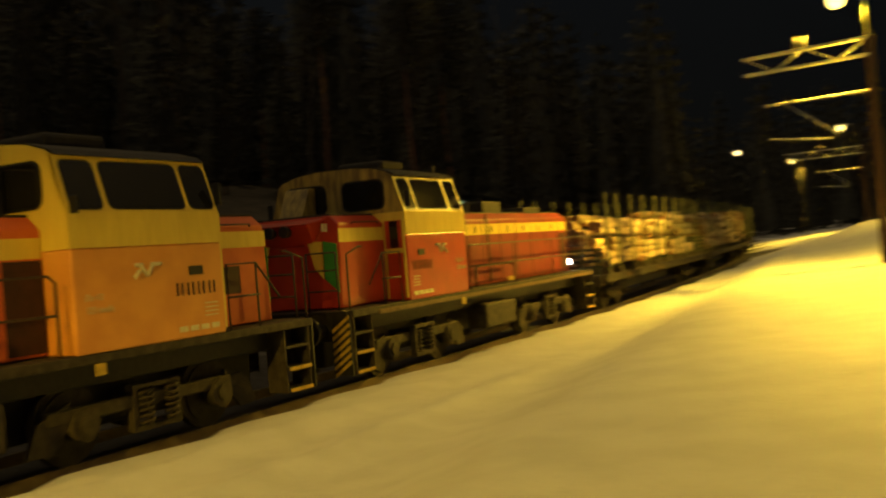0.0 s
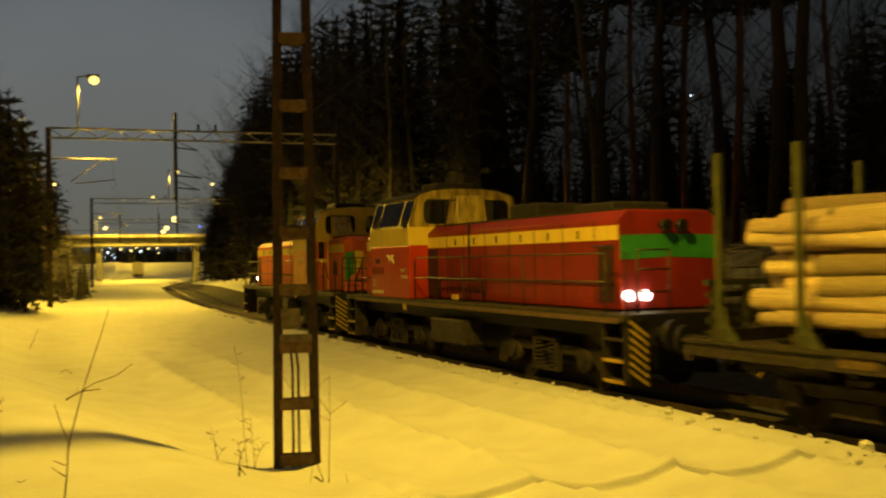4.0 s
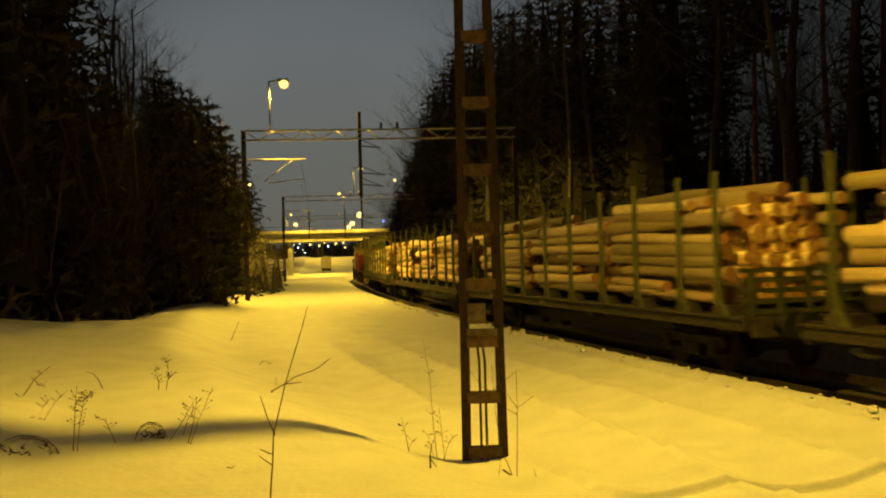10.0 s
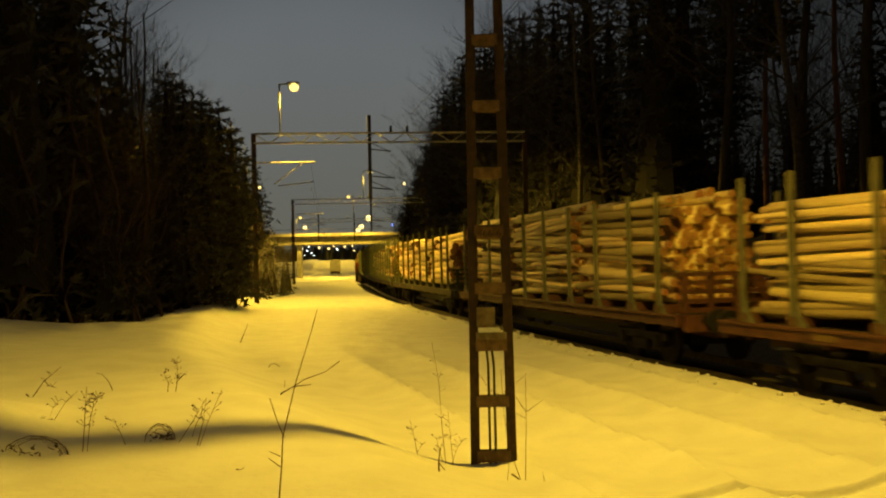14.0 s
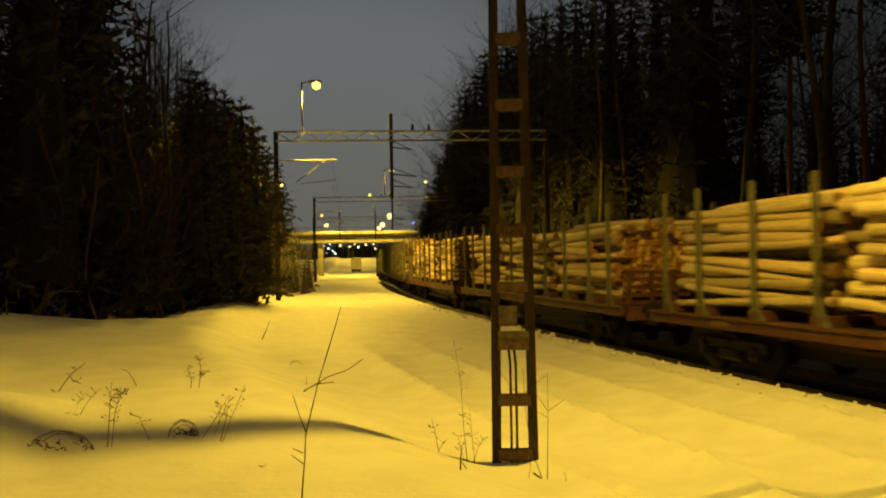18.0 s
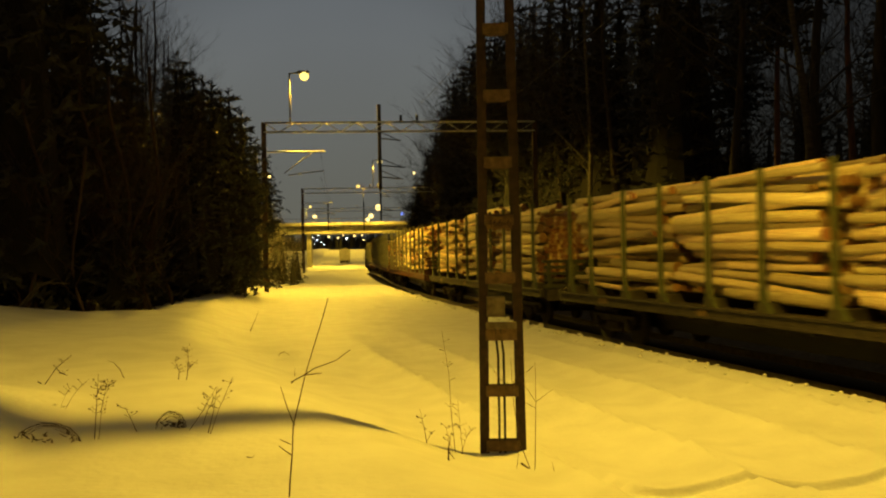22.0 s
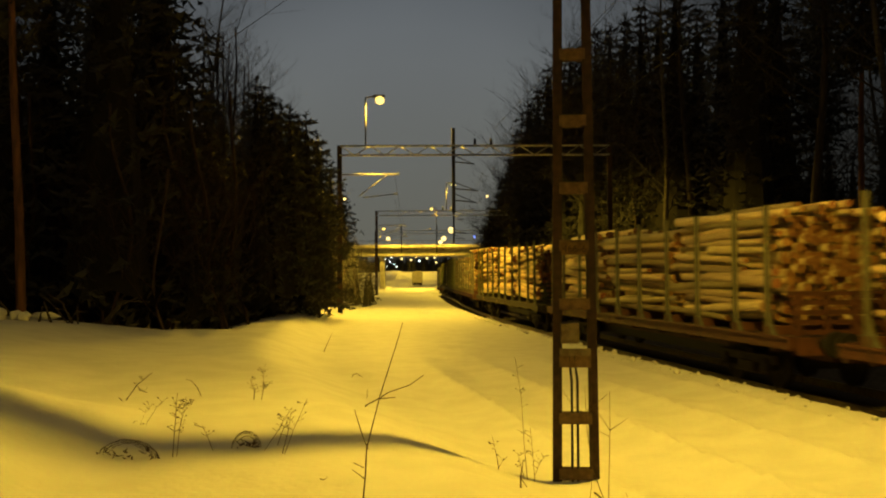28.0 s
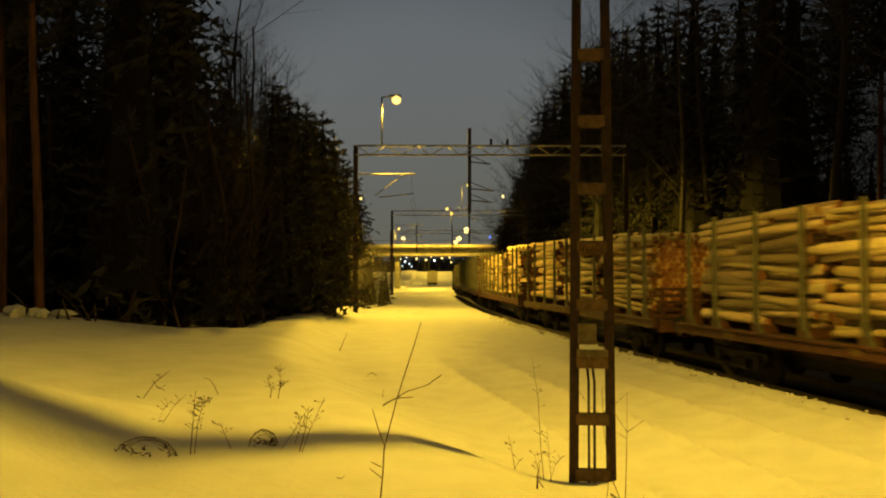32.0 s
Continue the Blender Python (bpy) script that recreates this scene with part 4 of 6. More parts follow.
WAGON_PLAN = [
    ("g", [(0.136, 1.5, 0), (0.132, 1.55, 0), (0.128, 1.7, 1)]), ("g", [(0.128, 1.75, 0), (0.132, 1.8, 1), (0.136, 1.75, 0)]),
    ("g", [(0.128, 1.9, 1), (0.132, 1.85, 0), (0.136, 2.0, 0)]), ("g", [(0.120, 1.95, 0), (0.132, 2.0, 1), (0.136, 2.0, 0)]),
    ("b", [(0.095, 2.1, 2), (0.09, 2.2, 2), (0.12, 2.2, 1)]), ("b", [(0.085, 1.75, 1), (0.085, 1.7, 1), (0.09, 1.8, 1)]),
    ("b", [(0.10, 1.65, 1), (0.105, 1.7, 2), (0.11, 1.65, 1)]), ("b", [(0.115, 1.9, 2), (0.125, 2.1, 2), (0.12, 2.0, 1)]),
    ("g", [(0.095, 2.1, 1), (0.10, 2.1, 2), (0.115, 2.05, 1)]), ("g", [(0.105, 2.1, 1), (0.115, 2.2, 2), (0.12, 2.2, 2)]),
    ("b", [(0.095, 2.05, 1), (0.125, 2.1, 2), (0.10, 2.2, 1)]), ("g", [(0.085, 1.95, 1), (0.09, 1.98, 2), (0.10, 1.9, 1)]),
    ("b", [(0.115, 2.15, 1), (0.11, 2.1, 1), (0.10, 2.1, 2)]), ("b", [(0.085, 2.0, 1), (0.09, 2.0, 1), (0.11, 2.15, 2)]),
    ("b", [(0.10, 2.1, 1), (0.105, 2.1, 2), (0.10, 2.1, 1)]), ("b", [(0.105, 2.1, 2), (0.095, 2.2, 1), (0.11, 2.1, 2)]), ("b", [(0.10, 2.1, 1), (0.105, 2.1, 2), (0.10, 2.1, 1)]),
]
WAGONS = []
for k, (c, spec) in enumerate(WAGON_PLAN):
    fm, sm = (M_GRIME, M_GREEN) if c == "g" else (M_WAGBROWN, M_GREYBLUE)
    lab = "log wagon with green stakes loaded with " + ("thick pine logs" if spec[0][0] > 0.118 and k < 4 else "mixed pulpwood logs") if c == "g" else "red-brown log wagon with grey stakes loaded with pulpwood"
    WAGONS.append(log_wagon(fm, sm, lab, [(r, h + (0.15 + 0.13 * math.sin(2.3 * k + 1.9 * i) if k > 6 else 0.14 if k > 3 else 0.05), q) for i, (r, h, q) in enumerate(spec)], 100 + k, 2.5 if k < 4 else 2.42))


def train_row(t, lag):
    """Where a vehicle's middle is at time t; lag: metres behind the first wagon's first stake."""
    d = t - 4.62
    return 17.5 + 9.64 * d + 0.0353 * d * d - lag


def motions():
    """Everything that rolls, from start to end."""
    for veh, lag, back in [(LOCO_1, -(1.4 + 14.0 + 7.0), True), (LOCO_2, -(1.4 + 7.0), False)] + [(w, 8.1 + WAGON * k, False) for k, w in enumerate(WAGONS)]:
        rows = []
        for i in range(0, 33):
            s = train_row(i, lag)
            x, y, h = line_at(s)
            rows.append((float(i), pose(x, y, RAIL_Z + fall(y), 0, 0, 90 + h + (180 if back else 0))))
        walk(veh, rows)

# ---- the lattice post close by ----


def lattice_post(x, y, z, h, turn):
    t = thing("lattice_post", "rusty brown steel lattice post standing in snow", "post", loc=(x, y, z))
    t.rotation_euler = (0, 0, math.radians(turn))
    half0, half1 = 0.185, 0.07
    for s in (-1, 1):
        bm = bmesh.new()
        # one channel section, its web outside, leaning inwards with height
        prof = [(0.045, -0.055), (0.045, 0.055), (-0.045, 0.055), (-0.045, 0.043), (0.033, 0.043), (0.033, -0.043), (-0.045, -0.043), (-0.045, -0.055)]
        lo = [bm.verts.new((s * (half0 + px), py, -0.3)) for px, py in prof]
        hi = [bm.verts.new((s * (half1 + px), py, h)) for px, py in prof]
        bm.faces.new(lo)
        bm.faces.new(hi)
        for k in range(8):
            bm.faces.new((lo[k], lo[(k + 1) % 8], hi[(k + 1) % 8], hi[k]))
        part("leg", bm, M_RUST, t)
    for zz_ in (0.07, 0.61, 1.16, 1.72, 2.29, 2.855, 3.515, 4.17, 4.83, 5.5, 6.2, 6.9, 7.6, 8.3, 9.0, 9.8, 10.6, 11.4):
        hw = half0 + (half1 - half0) * zz_ / h - 0.02
        za = zz_ - z - 0.06
        boxes("batten", M_RUSTLIGHT, t, (-hw, hw, -0.061, -0.055, za, za + 0.11), bevel=0.003)
        boxes("batten", M_RUSTLIGHT, t, (-hw, hw, 0.055, 0.061, za, za + 0.11), bevel=0.003)
    boxes("junction_box", M_BOX, t, (-0.14, 0.04, -0.13, -0.07, 1.42, 1.62), bevel=0.01)
    boxes("bracket", M_BOX, t, (-0.15, 0.15, -0.12, -0.07, 1.30, 1.37), bevel=0.005)
    plate = boxes("number_plate", M_PLATE, t, (-0.125, 0.125, -0.090, -0.082, 2.28, 2.40))
    letters("466-6", 0.10, M_BROWNRED, plate, pose(-0.115, -0.093, 2.305, 90, 0, 0))
    for xa, xb in ((-0.06, -0.035), (-0.01, 0.02)):
        tubes("cable", M_CABLE, t, 0.014, [(xa, -0.05, 1.3), (xb, -0.04, 1.05), (xb, -0.04, 0.0)])
    return t


lattice_post(1.55, 9.42, ground_z(1.55, 9.42) - 0.08, 12.1, -7)


def luminaire(x, y, z, foot, kind_label, side=1):
    """A sodium lamp on a short bracket post."""
    t = thing("yard_lamp", kind_label, "lamp", "yard lamps", loc=(x - side * 0.75, y, foot))
    h = z - foot
    tubes("lamp_post", M_DARKSTEEL, t, 0.045, [(0, 0, 0), (0, 0, h + 0.12)], sides=10)
    tubes("lamp_arm", M_GALV, t, 0.04, [(0, 0, h + 0.10), (side * 0.45, 0, h + 0.16)], sides=8)
    bm = bmesh.new()
    box(bm, min(side * 0.4, side * 1.0), max(side * 0.4, side * 1.0), -0.16, 0.16, h + 0.06, h + 0.24)
    bevelled(bm, 0.05)
    part("lamp_housing", bm, M_GALV, t)
    bm = bmesh.new()
    bmesh.ops.create_uvsphere(bm, u_segments=14, v_segments=8, radius=0.24, matrix=Matrix.Translation((side * 0.75, 0, h - 0.02)))
    b = part("lamp_bowl", bm, G_SODIUM, t, "glowing yellow lamp bowl")
    b.visible_shadow = False
    return t


def portal(y, x0, x1, zb, hang=(), legs=2):
    """A catenary portal: two posts, a lattice beam and hanging supports."""
    t = thing("catenary_portal", "steel lattice portal carrying overhead wires across the yard", "catenary portal", "catenary portals", loc=(x0, y, 0))
    w = x1 - x0
    for x, zg in ((0, ground_z(x0, y)), (w, ground_z(x1, y)))[:legs]:
        boxes("post", M_RUST, t, (x - 0.12, x + 0.12, -0.1, 0.1, zg - 0.3, zb + 0.5), bevel=0.01)
    for z in (zb, zb + 0.48):
        boxes("chord", M_GALV, t, (0, w, -0.13, -0.07, z - 0.035, z + 0.035), (0, w, 0.07, 0.13, z - 0.035, z + 0.035))
    n = max(4, round(w / 0.8))
    for k in range(n):
        xa, xb = w * k / n, w * (k + 1) / n
        za, zc = (zb, zb + 0.48) if k % 2 else (zb + 0.48, zb)
        for yy in (-0.1, 0.1):
            tubes("lacing_bar", M_GALV, t, 0.018, [(xa, yy, za), (xb, yy, zc)], sides=4)
    for hx in hang:
        p = boxes("drop_post", M_DARKSTEEL, t, (hx - 0.09, hx + 0.09, -0.09, 0.09, zb - 3.0, zb + 1.4), bevel=0.01)
        for dz, ln in ((-0.35, 1.1), (-1.75, 1.3), (-2.35, 1.2)):
            bm = bmesh.new()
            tube(bm, [(hx, 0, zb + dz), (hx + ln, 0, zb + dz - 0.12)], 0.035, 6)
            tube(bm, [(hx, 0, zb + dz + 0.35), (hx + ln * 0.9, 0, zb + dz - 0.1)], 0.022, 5)
            part("cantilever", bm, M_DARKSTEEL, p)
    bm = bmesh.new()
    tube(bm, [(0, 0, zb - 1.0), (3.1, 0, zb - 1.0)], 0.045, 6)
    tube(bm, [(2.5, 0, zb - 1.0), (1.0, 0, zb - 2.1)], 0.03, 5)
    tube(bm, [(1.2, 0, zb - 2.2), (3.0, 0, zb - 2.0)], 0.03, 5)
    part("side_cantilever", bm, M_GALV, t)
    for x in (w * 0.50, w * 0.56):
        bm = bmesh.new()
        tube(bm, [(x, 0, zb + 0.5), (x, 0, zb + 0.85)], 0.07, 8)
        part("insulator", bm, M_DARKSTEEL, t)
    return t


portal(50, -3.85, 10.2, 8.2, hang=(5.9,))
portal(100, -3.9, 9.9, 8.1, hang=(8.0,))
portal(150, -6.0, 11, 8.3, hang=(4.0, 9.5))
portal(-28.8, 7.2, 10.8, 6.5, legs=1)
portal(-69.4, 18.3, 23.6, 6.3, legs=1)
for (x, y, z), foot in zip(LAMPS, (None, 8.7, 8.6, 8.8, None, 7.0, 6.8, None)):
    if foot is None:
        foot = ground_z(x, y)
    side = -1 if (x, y) == (2.7, 150) else 1
    if y < 30 and y > 0:
        # the beam that the near lattice post carries, with the lamp on a bracket over it
        t = thing("beam_with_lamp", "steel lattice beam over the yard with a sodium lamp", "catenary portal", "catenary portals", loc=(1.55, 9.42, 9.35))
        t.rotation_euler = (0, 0, math.radians(-14))
        for zc in (0.0, 0.12):
            boxes("chord", M_RUST, t, (-11, 12, -0.06, -0.02, zc - 0.03, zc + 0.03), (-11, 12, 0.02, 0.06, zc - 0.03, zc + 0.03))
        bm = bmesh.new()
        for k in range(29):
            for yy in (-0.05, 0.05):
                tube(bm, [(-11 + 0.79 * k, yy, 0.12 * (k % 2)), (-11 + 0.79 * (k + 1), yy, 0.12 * ((k + 1) % 2))], 0.02, 4)
        part("lacing", bm, M_RUST, t)
        boxes("end_post", M_RUST, t, (-11.1, -10.9, -0.1, 0.1, -9.5, 0.5), bevel=0.01)
        tubes("lamp_bracket", M_GALV, t, 0.04, [(0.975, 0.05, 0.1), (0.975, 0.43, 0.1), (0.975, 0.43, -0.35)])
        bm = bmesh.new()
        bmesh.ops.create_uvsphere(bm, u_segments=14, v_segments=8, radius=0.2, matrix=Matrix.Translation((0.975, 0.43, -0.55)))
        b = part("lamp_bowl", bm, G_SODIUM, t, "glowing yellow lamp bowl")
        b.visible_shadow = False
    else:
        luminaire(x, y, z, foot, "yellow sodium lamp glowing on a catenary portal", side)


def overhead_wire(pts, r=0.012):
    bm = bmesh.new()
    tube(bm, pts, r, 4)
    o = part("overhead_wire", bm, M_CABLE, None)
    return tagged(o, "thin dark overhead contact wire", "wire", "overhead wires")


for x, z in ((3.0, 6.0), (3.0, 7.3), (-1.0, 5.9), (-1.0, 7.2)):
    pts = []
    for k in range(0, 25):
        y = 50 + 100 * k / 24
        pts.append((x + (0.6 if x > 0 else 0), y, z - (0.5 * math.sin(math.pi * ((y - 50) % 50) / 50) if z > 7 else 0)))
    overhead_wire(pts, 0.009)
for x0, z0 in ((4.2, 9.6), (8.5, 9.5)):
    overhead_wire([(x0 + (12 - x0) * k / 12 * 0.8, 50 - 90 * k / 12, z0 + 3.0 * k / 12 - 0.8 * math.sin(math.pi * k / 12)) for k in range(13)], 0.014)

# ---- road bridge across the line ----


def build_bridge(y):
    b = thing("road_bridge", "concrete road bridge lit yellow from the lamps beneath", "bridge", loc=(0, y, 0))
    boxes("deck_girder", M_CONCRETE, b, (-11.5, 22, -4.5, 4.5, 5.6, 6.6), bevel=0.06)
    boxes("deck_edge", M_CONCRETE, b, (-14, 24, -5.4, -4.8, 7.15, 7.75), bevel=0.05)
    boxes("deck_slab", M_CONCRETE, b, (-14, 24, -4.9, 5.4, 6.62, 7.15), bevel=0.04)
    for x in (-6.3, 11.2):
        boxes("pier", M_CONCRETE, b, (x - 0.45, x + 0.45, -3.6, 3.6, -2.0, 5.6), bevel=0.05)
    boxes("abutment", M_CONCRETE, b, (-16, -11.4, -5, 5, -2.0, 7.1), bevel=0.05)
    boxes("abutment", M_CONCRETE, b, (21.5, 27, -5, 5, -2.0, 7.1), bevel=0.05)
    for k in range(26):
        tubes("parapet_post", M_DARKSTEEL, b, 0.03, [(-13 + k * 1.45, -5.1, 7.7), (-13 + k * 1.45, -5.1, 8.5)])
    tubes("parapet_rail", M_DARKSTEEL, b, 0.04, [(-14, -5.1, 8.5), (24, -5.1, 8.5)])


build_bridge(192)
# lights with no drawn lamp, added to brighten bridge, snow, van and far woods
for x, y, z, w in ((-3.5, 184, 10.5, 6500), (6.0, 184, 10.5, 5500), (0.0, 210, 6.5, 15000), (0.5, 244, 8.5, 7000), (-4.0, 290, 9.0, 4200), (5.0, 320, 11.0, 4200), (1.0, 362, 17.0, 22000)):
    sodium_lamp(x, y, z, w)


def grey_van(x, y):
    v = thing("goods_van", "pale grey goods van standing on a siding", "railway wagon", loc=(x, y, ground_z(x, y) - 0.05))
    bm = bmesh.new()
    prof = [(-1.4, 1.1), (-1.4, 3.6), (-1.0, 4.1), (0, 4.3), (1.0, 4.1), (1.4, 3.6), (1.4, 1.1)]
    a = [bm.verts.new((px, 0, pz)) for px, pz in prof]
    b = [bm.verts.new((px, 12, pz)) for px, pz in prof]
    for k in range(7):
        bm.faces.new((a[k], a[(k + 1) % 7], b[(k + 1) % 7], b[k]))
    bm.faces.new(a)
    bm.faces.new(b)
    part("van_body", bm, M_VAN, v)
    boxes("underframe", M_DARKSTEEL, v, (-1.3, 1.3, 0.1, 11.9, 0.5, 1.1))
    for yy in (2, 10):
        for s in (1, -1):
            bm = bmesh.new()
            tube(bm, [(s * 0.7, yy, 0.5), (s * 0.85, yy, 0.5)], 0.5, 16)
            part("wheel", bm, M_GRIME, v)


grey_van(0.75, 256)


def spot_light(x, y, z, r, material, label, name="distant_lamp", cat="lamp"):
    bm = bmesh.new()
    bmesh.ops.create_icosphere(bm, subdivisions=2, radius=r)
    o = part(name, bm, material, None, loc=(x, y, z))
    return tagged(o, label, cat, "distant lights")


# lamps of the station yard and the town beyond, given by bearing and height over the level
def at(bearing, elev, dist):
    a = math.radians(bearing)
    return -math.sin(a) * dist, math.cos(a) * dist, 2.0 + dist * math.tan(math.radians(elev))


for be, el, di, r, m in (
        (1.55, 2.1, 260, 0.4, G_FAR), (-2.2, 2.6, 230, 0.5, G_FAR), (-1.75, 2.1, 270, 0.5, G_FAR), (-1.55, 1.9, 300, 0.45, G_FAR),
        (-4.35, 4.6, 97, 0.13, G_FAR), (4.12, 4.5, 49.4, 0.07, G_FAR),
        (0.75, 0.92, 330, 0.38, G_FAR), (0.2, 0.85, 340, 0.36, G_FAR), (-0.75, 0.95, 330, 0.36, G_FAR), (1.45, 0.75, 370, 0.26, G_COOL), (1.2, 0.6, 372, 0.20, G_COOL), (1.7, 0.9, 371, 0.18, G_COOL), (-0.1, 1.0, 345, 0.26, G_FAR), (-1.2, 0.98, 340, 0.3, G_FAR),
        (1.9, 0.6, 372, 0.15, G_COOL), (1.05, 0.45, 370, 0.22, G_COOL), (1.6, 0.5, 371, 0.14, G_COOL), (-0.3, 0.8, 372, 0.3, G_COOL), (-1.3, 0.7, 371, 0.3, G_FAR), (1.35, 1.0, 372, 0.18, G_COOL),
        (-3.6, 2.2, 210, 0.32, G_BLUE), (-3.45, 0.75, 215, 0.22, G_GREEN), (-4.2, 1.6, 205, 0.15, G_COOL)):
    spot_light(*at(be, el, di), r * (1.45 if m is G_FAR and di < 305 and di > 120 else 1.0), m, "small bright lamp far off in the dark")

# ---- apartment block on the hill, with lit windows ----


def apartment_block(bearing, dist, width, storeys, z0, seed, lit):
    rnd = random.Random(seed)
    x, y, _ = at(bearing, 0, dist)
    b = thing("apartment_block", "dark apartment block with a few lit windows on the hill", "building", "buildings on the hill", loc=(x, y, z0))
    b.rotation_euler = (0, 0, math.radians(bearing))
    hgt = storeys * 2.9
    boxes("wall", M_FACADE, b, (-width / 2, width / 2, 0, 11, -6, hgt))
    boxes("roof", M_ROOF, b, (-width / 2 - 0.4, width / 2 + 0.4, -0.4, 11.4, hgt, hgt + 0.5))
    cols = int(width / 3.4)
    for f in range(storeys):
        for c in range(cols):
            cxw = -width / 2 + 1.7 + c * 3.4
            on = rnd.random() < lit
            m = rnd.choice((G_WARMWIN, G_TEAL, G_WARMWIN)) if on else M_GLASS
            wdw = boxes("window", m, b, (cxw - 0.7, cxw + 0.7, -0.04, 0.0, f * 2.9 + 0.9, f * 2.9 + 2.3))
            boxes("window_frame", M_GALV, wdw, (cxw - 0.04, cxw + 0.04, -0.08, -0.04, f * 2.9 + 0.9, f * 2.9 + 2.3))


apartment_block(-84, 95, 34, 4, 14.5, 3, 0.10)
apartment_block(-99, 110, 30, 4, 16.0, 5, 0.08)


def long_hall(bearing, dist, width, z0):
    x, y, _ = at(bearing, 0, dist)
    b = thing("industrial_hall", "long low hall with a dim teal window band", "building", "buildings on the hill", loc=(x, y, z0))
    b.rotation_euler = (0, 0, math.radians(bearing))
    boxes("wall", M_FACADE, b, (-width / 2, width / 2, 0, 16, -8, 6.5))
    boxes("roof", M_ROOF, b, (-width / 2 - 0.5, width / 2 + 0.5, -0.5, 16.5, 6.5, 7.0))
    n = int(width / 4)
    for k in range(n):
        xa = -width / 2 + k * 4 + 0.4
        boxes("window", G_TEAL if k % 5 != 3 else M_GLASS, b, (xa, xa + 3.2, -0.05, 0.0, 4.6, 5.6))
        if k % 4 == 1:
            boxes("window", G_TEAL, b, (xa, xa + 1.6, -0.05, 0.0, 0.6, 2.2))


long_hall(-140, 150, 70, 4.0)


def lit_hall(p0, p1, top):
    """A hall on the hill whose eaves carry a fluorescent band, from one corner to the other."""
    b = thing("industrial_hall", "hall on the hill with a dim teal band under its eaves", "building", "buildings on the hill", loc=(p0[0], p0[1], 0))
    ln = math.hypot(p1[0] - p0[0], p1[1] - p0[1])
    b.rotation_euler = (0, 0, math.atan2(p1[1] - p0[1], p1[0] - p0[0]))
    boxes("wall", M_FACADE, b, (0, ln, 0, 12, 2, top + 0.5))
    boxes("roof", M_ROOF, b, (-0.5, ln + 0.5, -0.8, 12.5, top + 0.5, top + 0.9))
    n = 7
    for k in range(n):
        xa, xb = ln * k / n + 0.15, ln * (k + 1) / n - 0.15
        boxes("light_band", G_STRIP, b, (xa, xb, -0.06, 0.0, top - 0.35, top + 0.05))
        if k in (4, 5):
            boxes("window", G_TEAL if k == 5 else G_STRIP, b, (xa + 0.4, xb - 0.4, -0.05, 0.0, top - 2.6, top - 1.3))


lit_hall(at(-44, 0, 58), at(-63, 0, 43.5), 14.0)
for be, el, di, r, m in ((-100.7, 10.8, 90, 0.22, G_COOL), (-96.3, 13.8, 92, 0.18, G_COOL), (-83.6, 11.9, 90, 0.12, G_FAR), (-80.8, 10.8, 88, 0.14, G_COOL),
                         (-98.6, 10.9, 92, 0.12, G_COOL), (-94.5, 13.9, 92, 0.12, G_COOL), (-158.7, 4.1, 120, 0.3, G_FAR), (-145.5, 4.6, 160, 0.12, G_COOL), (-78.5, 10.7, 90, 0.10, G_FAR),
                         (-32.3, 9.2, 70, 0.08, G_COOL), (-31.9, 8.2, 71, 0.07, G_COOL), (-30.2, 8.4, 72, 0.06, G_COOL)):
    spot_light(*at(be, el, di), r, m, "small bright lamp far off in the dark")

# ---- trees ----


def limb(bm, p, d, length, r, depth, rnd, droop):
    n = 4 if depth > 1 else 2 if depth else 1
    pts = [Vector(p)]
    dd = Vector(d).normalized()
    for i in range(n):
        dd = (dd + Vector((rnd.uniform(-1, 1), rnd.uniform(-1, 1), rnd.uniform(-1, 1) + droop)) * 0.16).normalized()
        pts.append(pts[-1] + dd * length / n)
    tube(bm, pts, r, 4 if r > 0.02 else 3, r * 0.35, cap=False)
    if depth <= 0:
        return
    for k in range(rnd.randint(4, 6)):
        i = rnd.randint(1, n)
        side = Vector((rnd.uniform(-1, 1), rnd.uniform(-1, 1), rnd.uniform(-0.1, 0.9))).normalized()
        limb(bm, pts[i], dd * 0.8 + side * 0.8, length * rnd.uniform(0.4, 0.6), r * 0.42, depth - 1, rnd, droop)


def bare_tree_mesh(seed, h, crown_from, r0, spread=1.0, upright=0.6, n=21, depth=2):
    rnd = random.Random(seed)
    bm = bmesh.new()
    pts = [(0.25 * math.sin(i * 0.9 + seed), 0.25 * math.cos(i * 0.7 + seed), -0.5 + (h + 0.5) * i / 8) for i in range(9)]
    tube(bm, pts, r0, 8, 0.03)
    trunk = mesh_of(bm, "trunk", M_BIRCH if seed == 31 else M_TRUNK)
    bm = bmesh.new()
    for k in range(n):
        f = crown_from + (1 - crown_from) * (k + rnd.random()) / n
        z = h * f
        i = min(7, int((z + 0.5) / (h + 0.5) * 8))
        base = Vector(pts[i]).lerp(Vector(pts[i + 1]), 0.5)
        base.z = z
        a = rnd.uniform(0, 2 * math.pi)
        ln = h * 0.24 * spread * (1.15 - f) / (1.15 - crown_from) + 0.8
        limb(bm, base, (math.cos(a), math.sin(a), upright + rnd.uniform(-0.2, 0.3)), ln, r0 * 0.30 * (1.2 - f), depth, rnd, 0.25)
    return trunk, mesh_of(bm, "crown", M_BRUSH if h < 6 else M_TWIG)


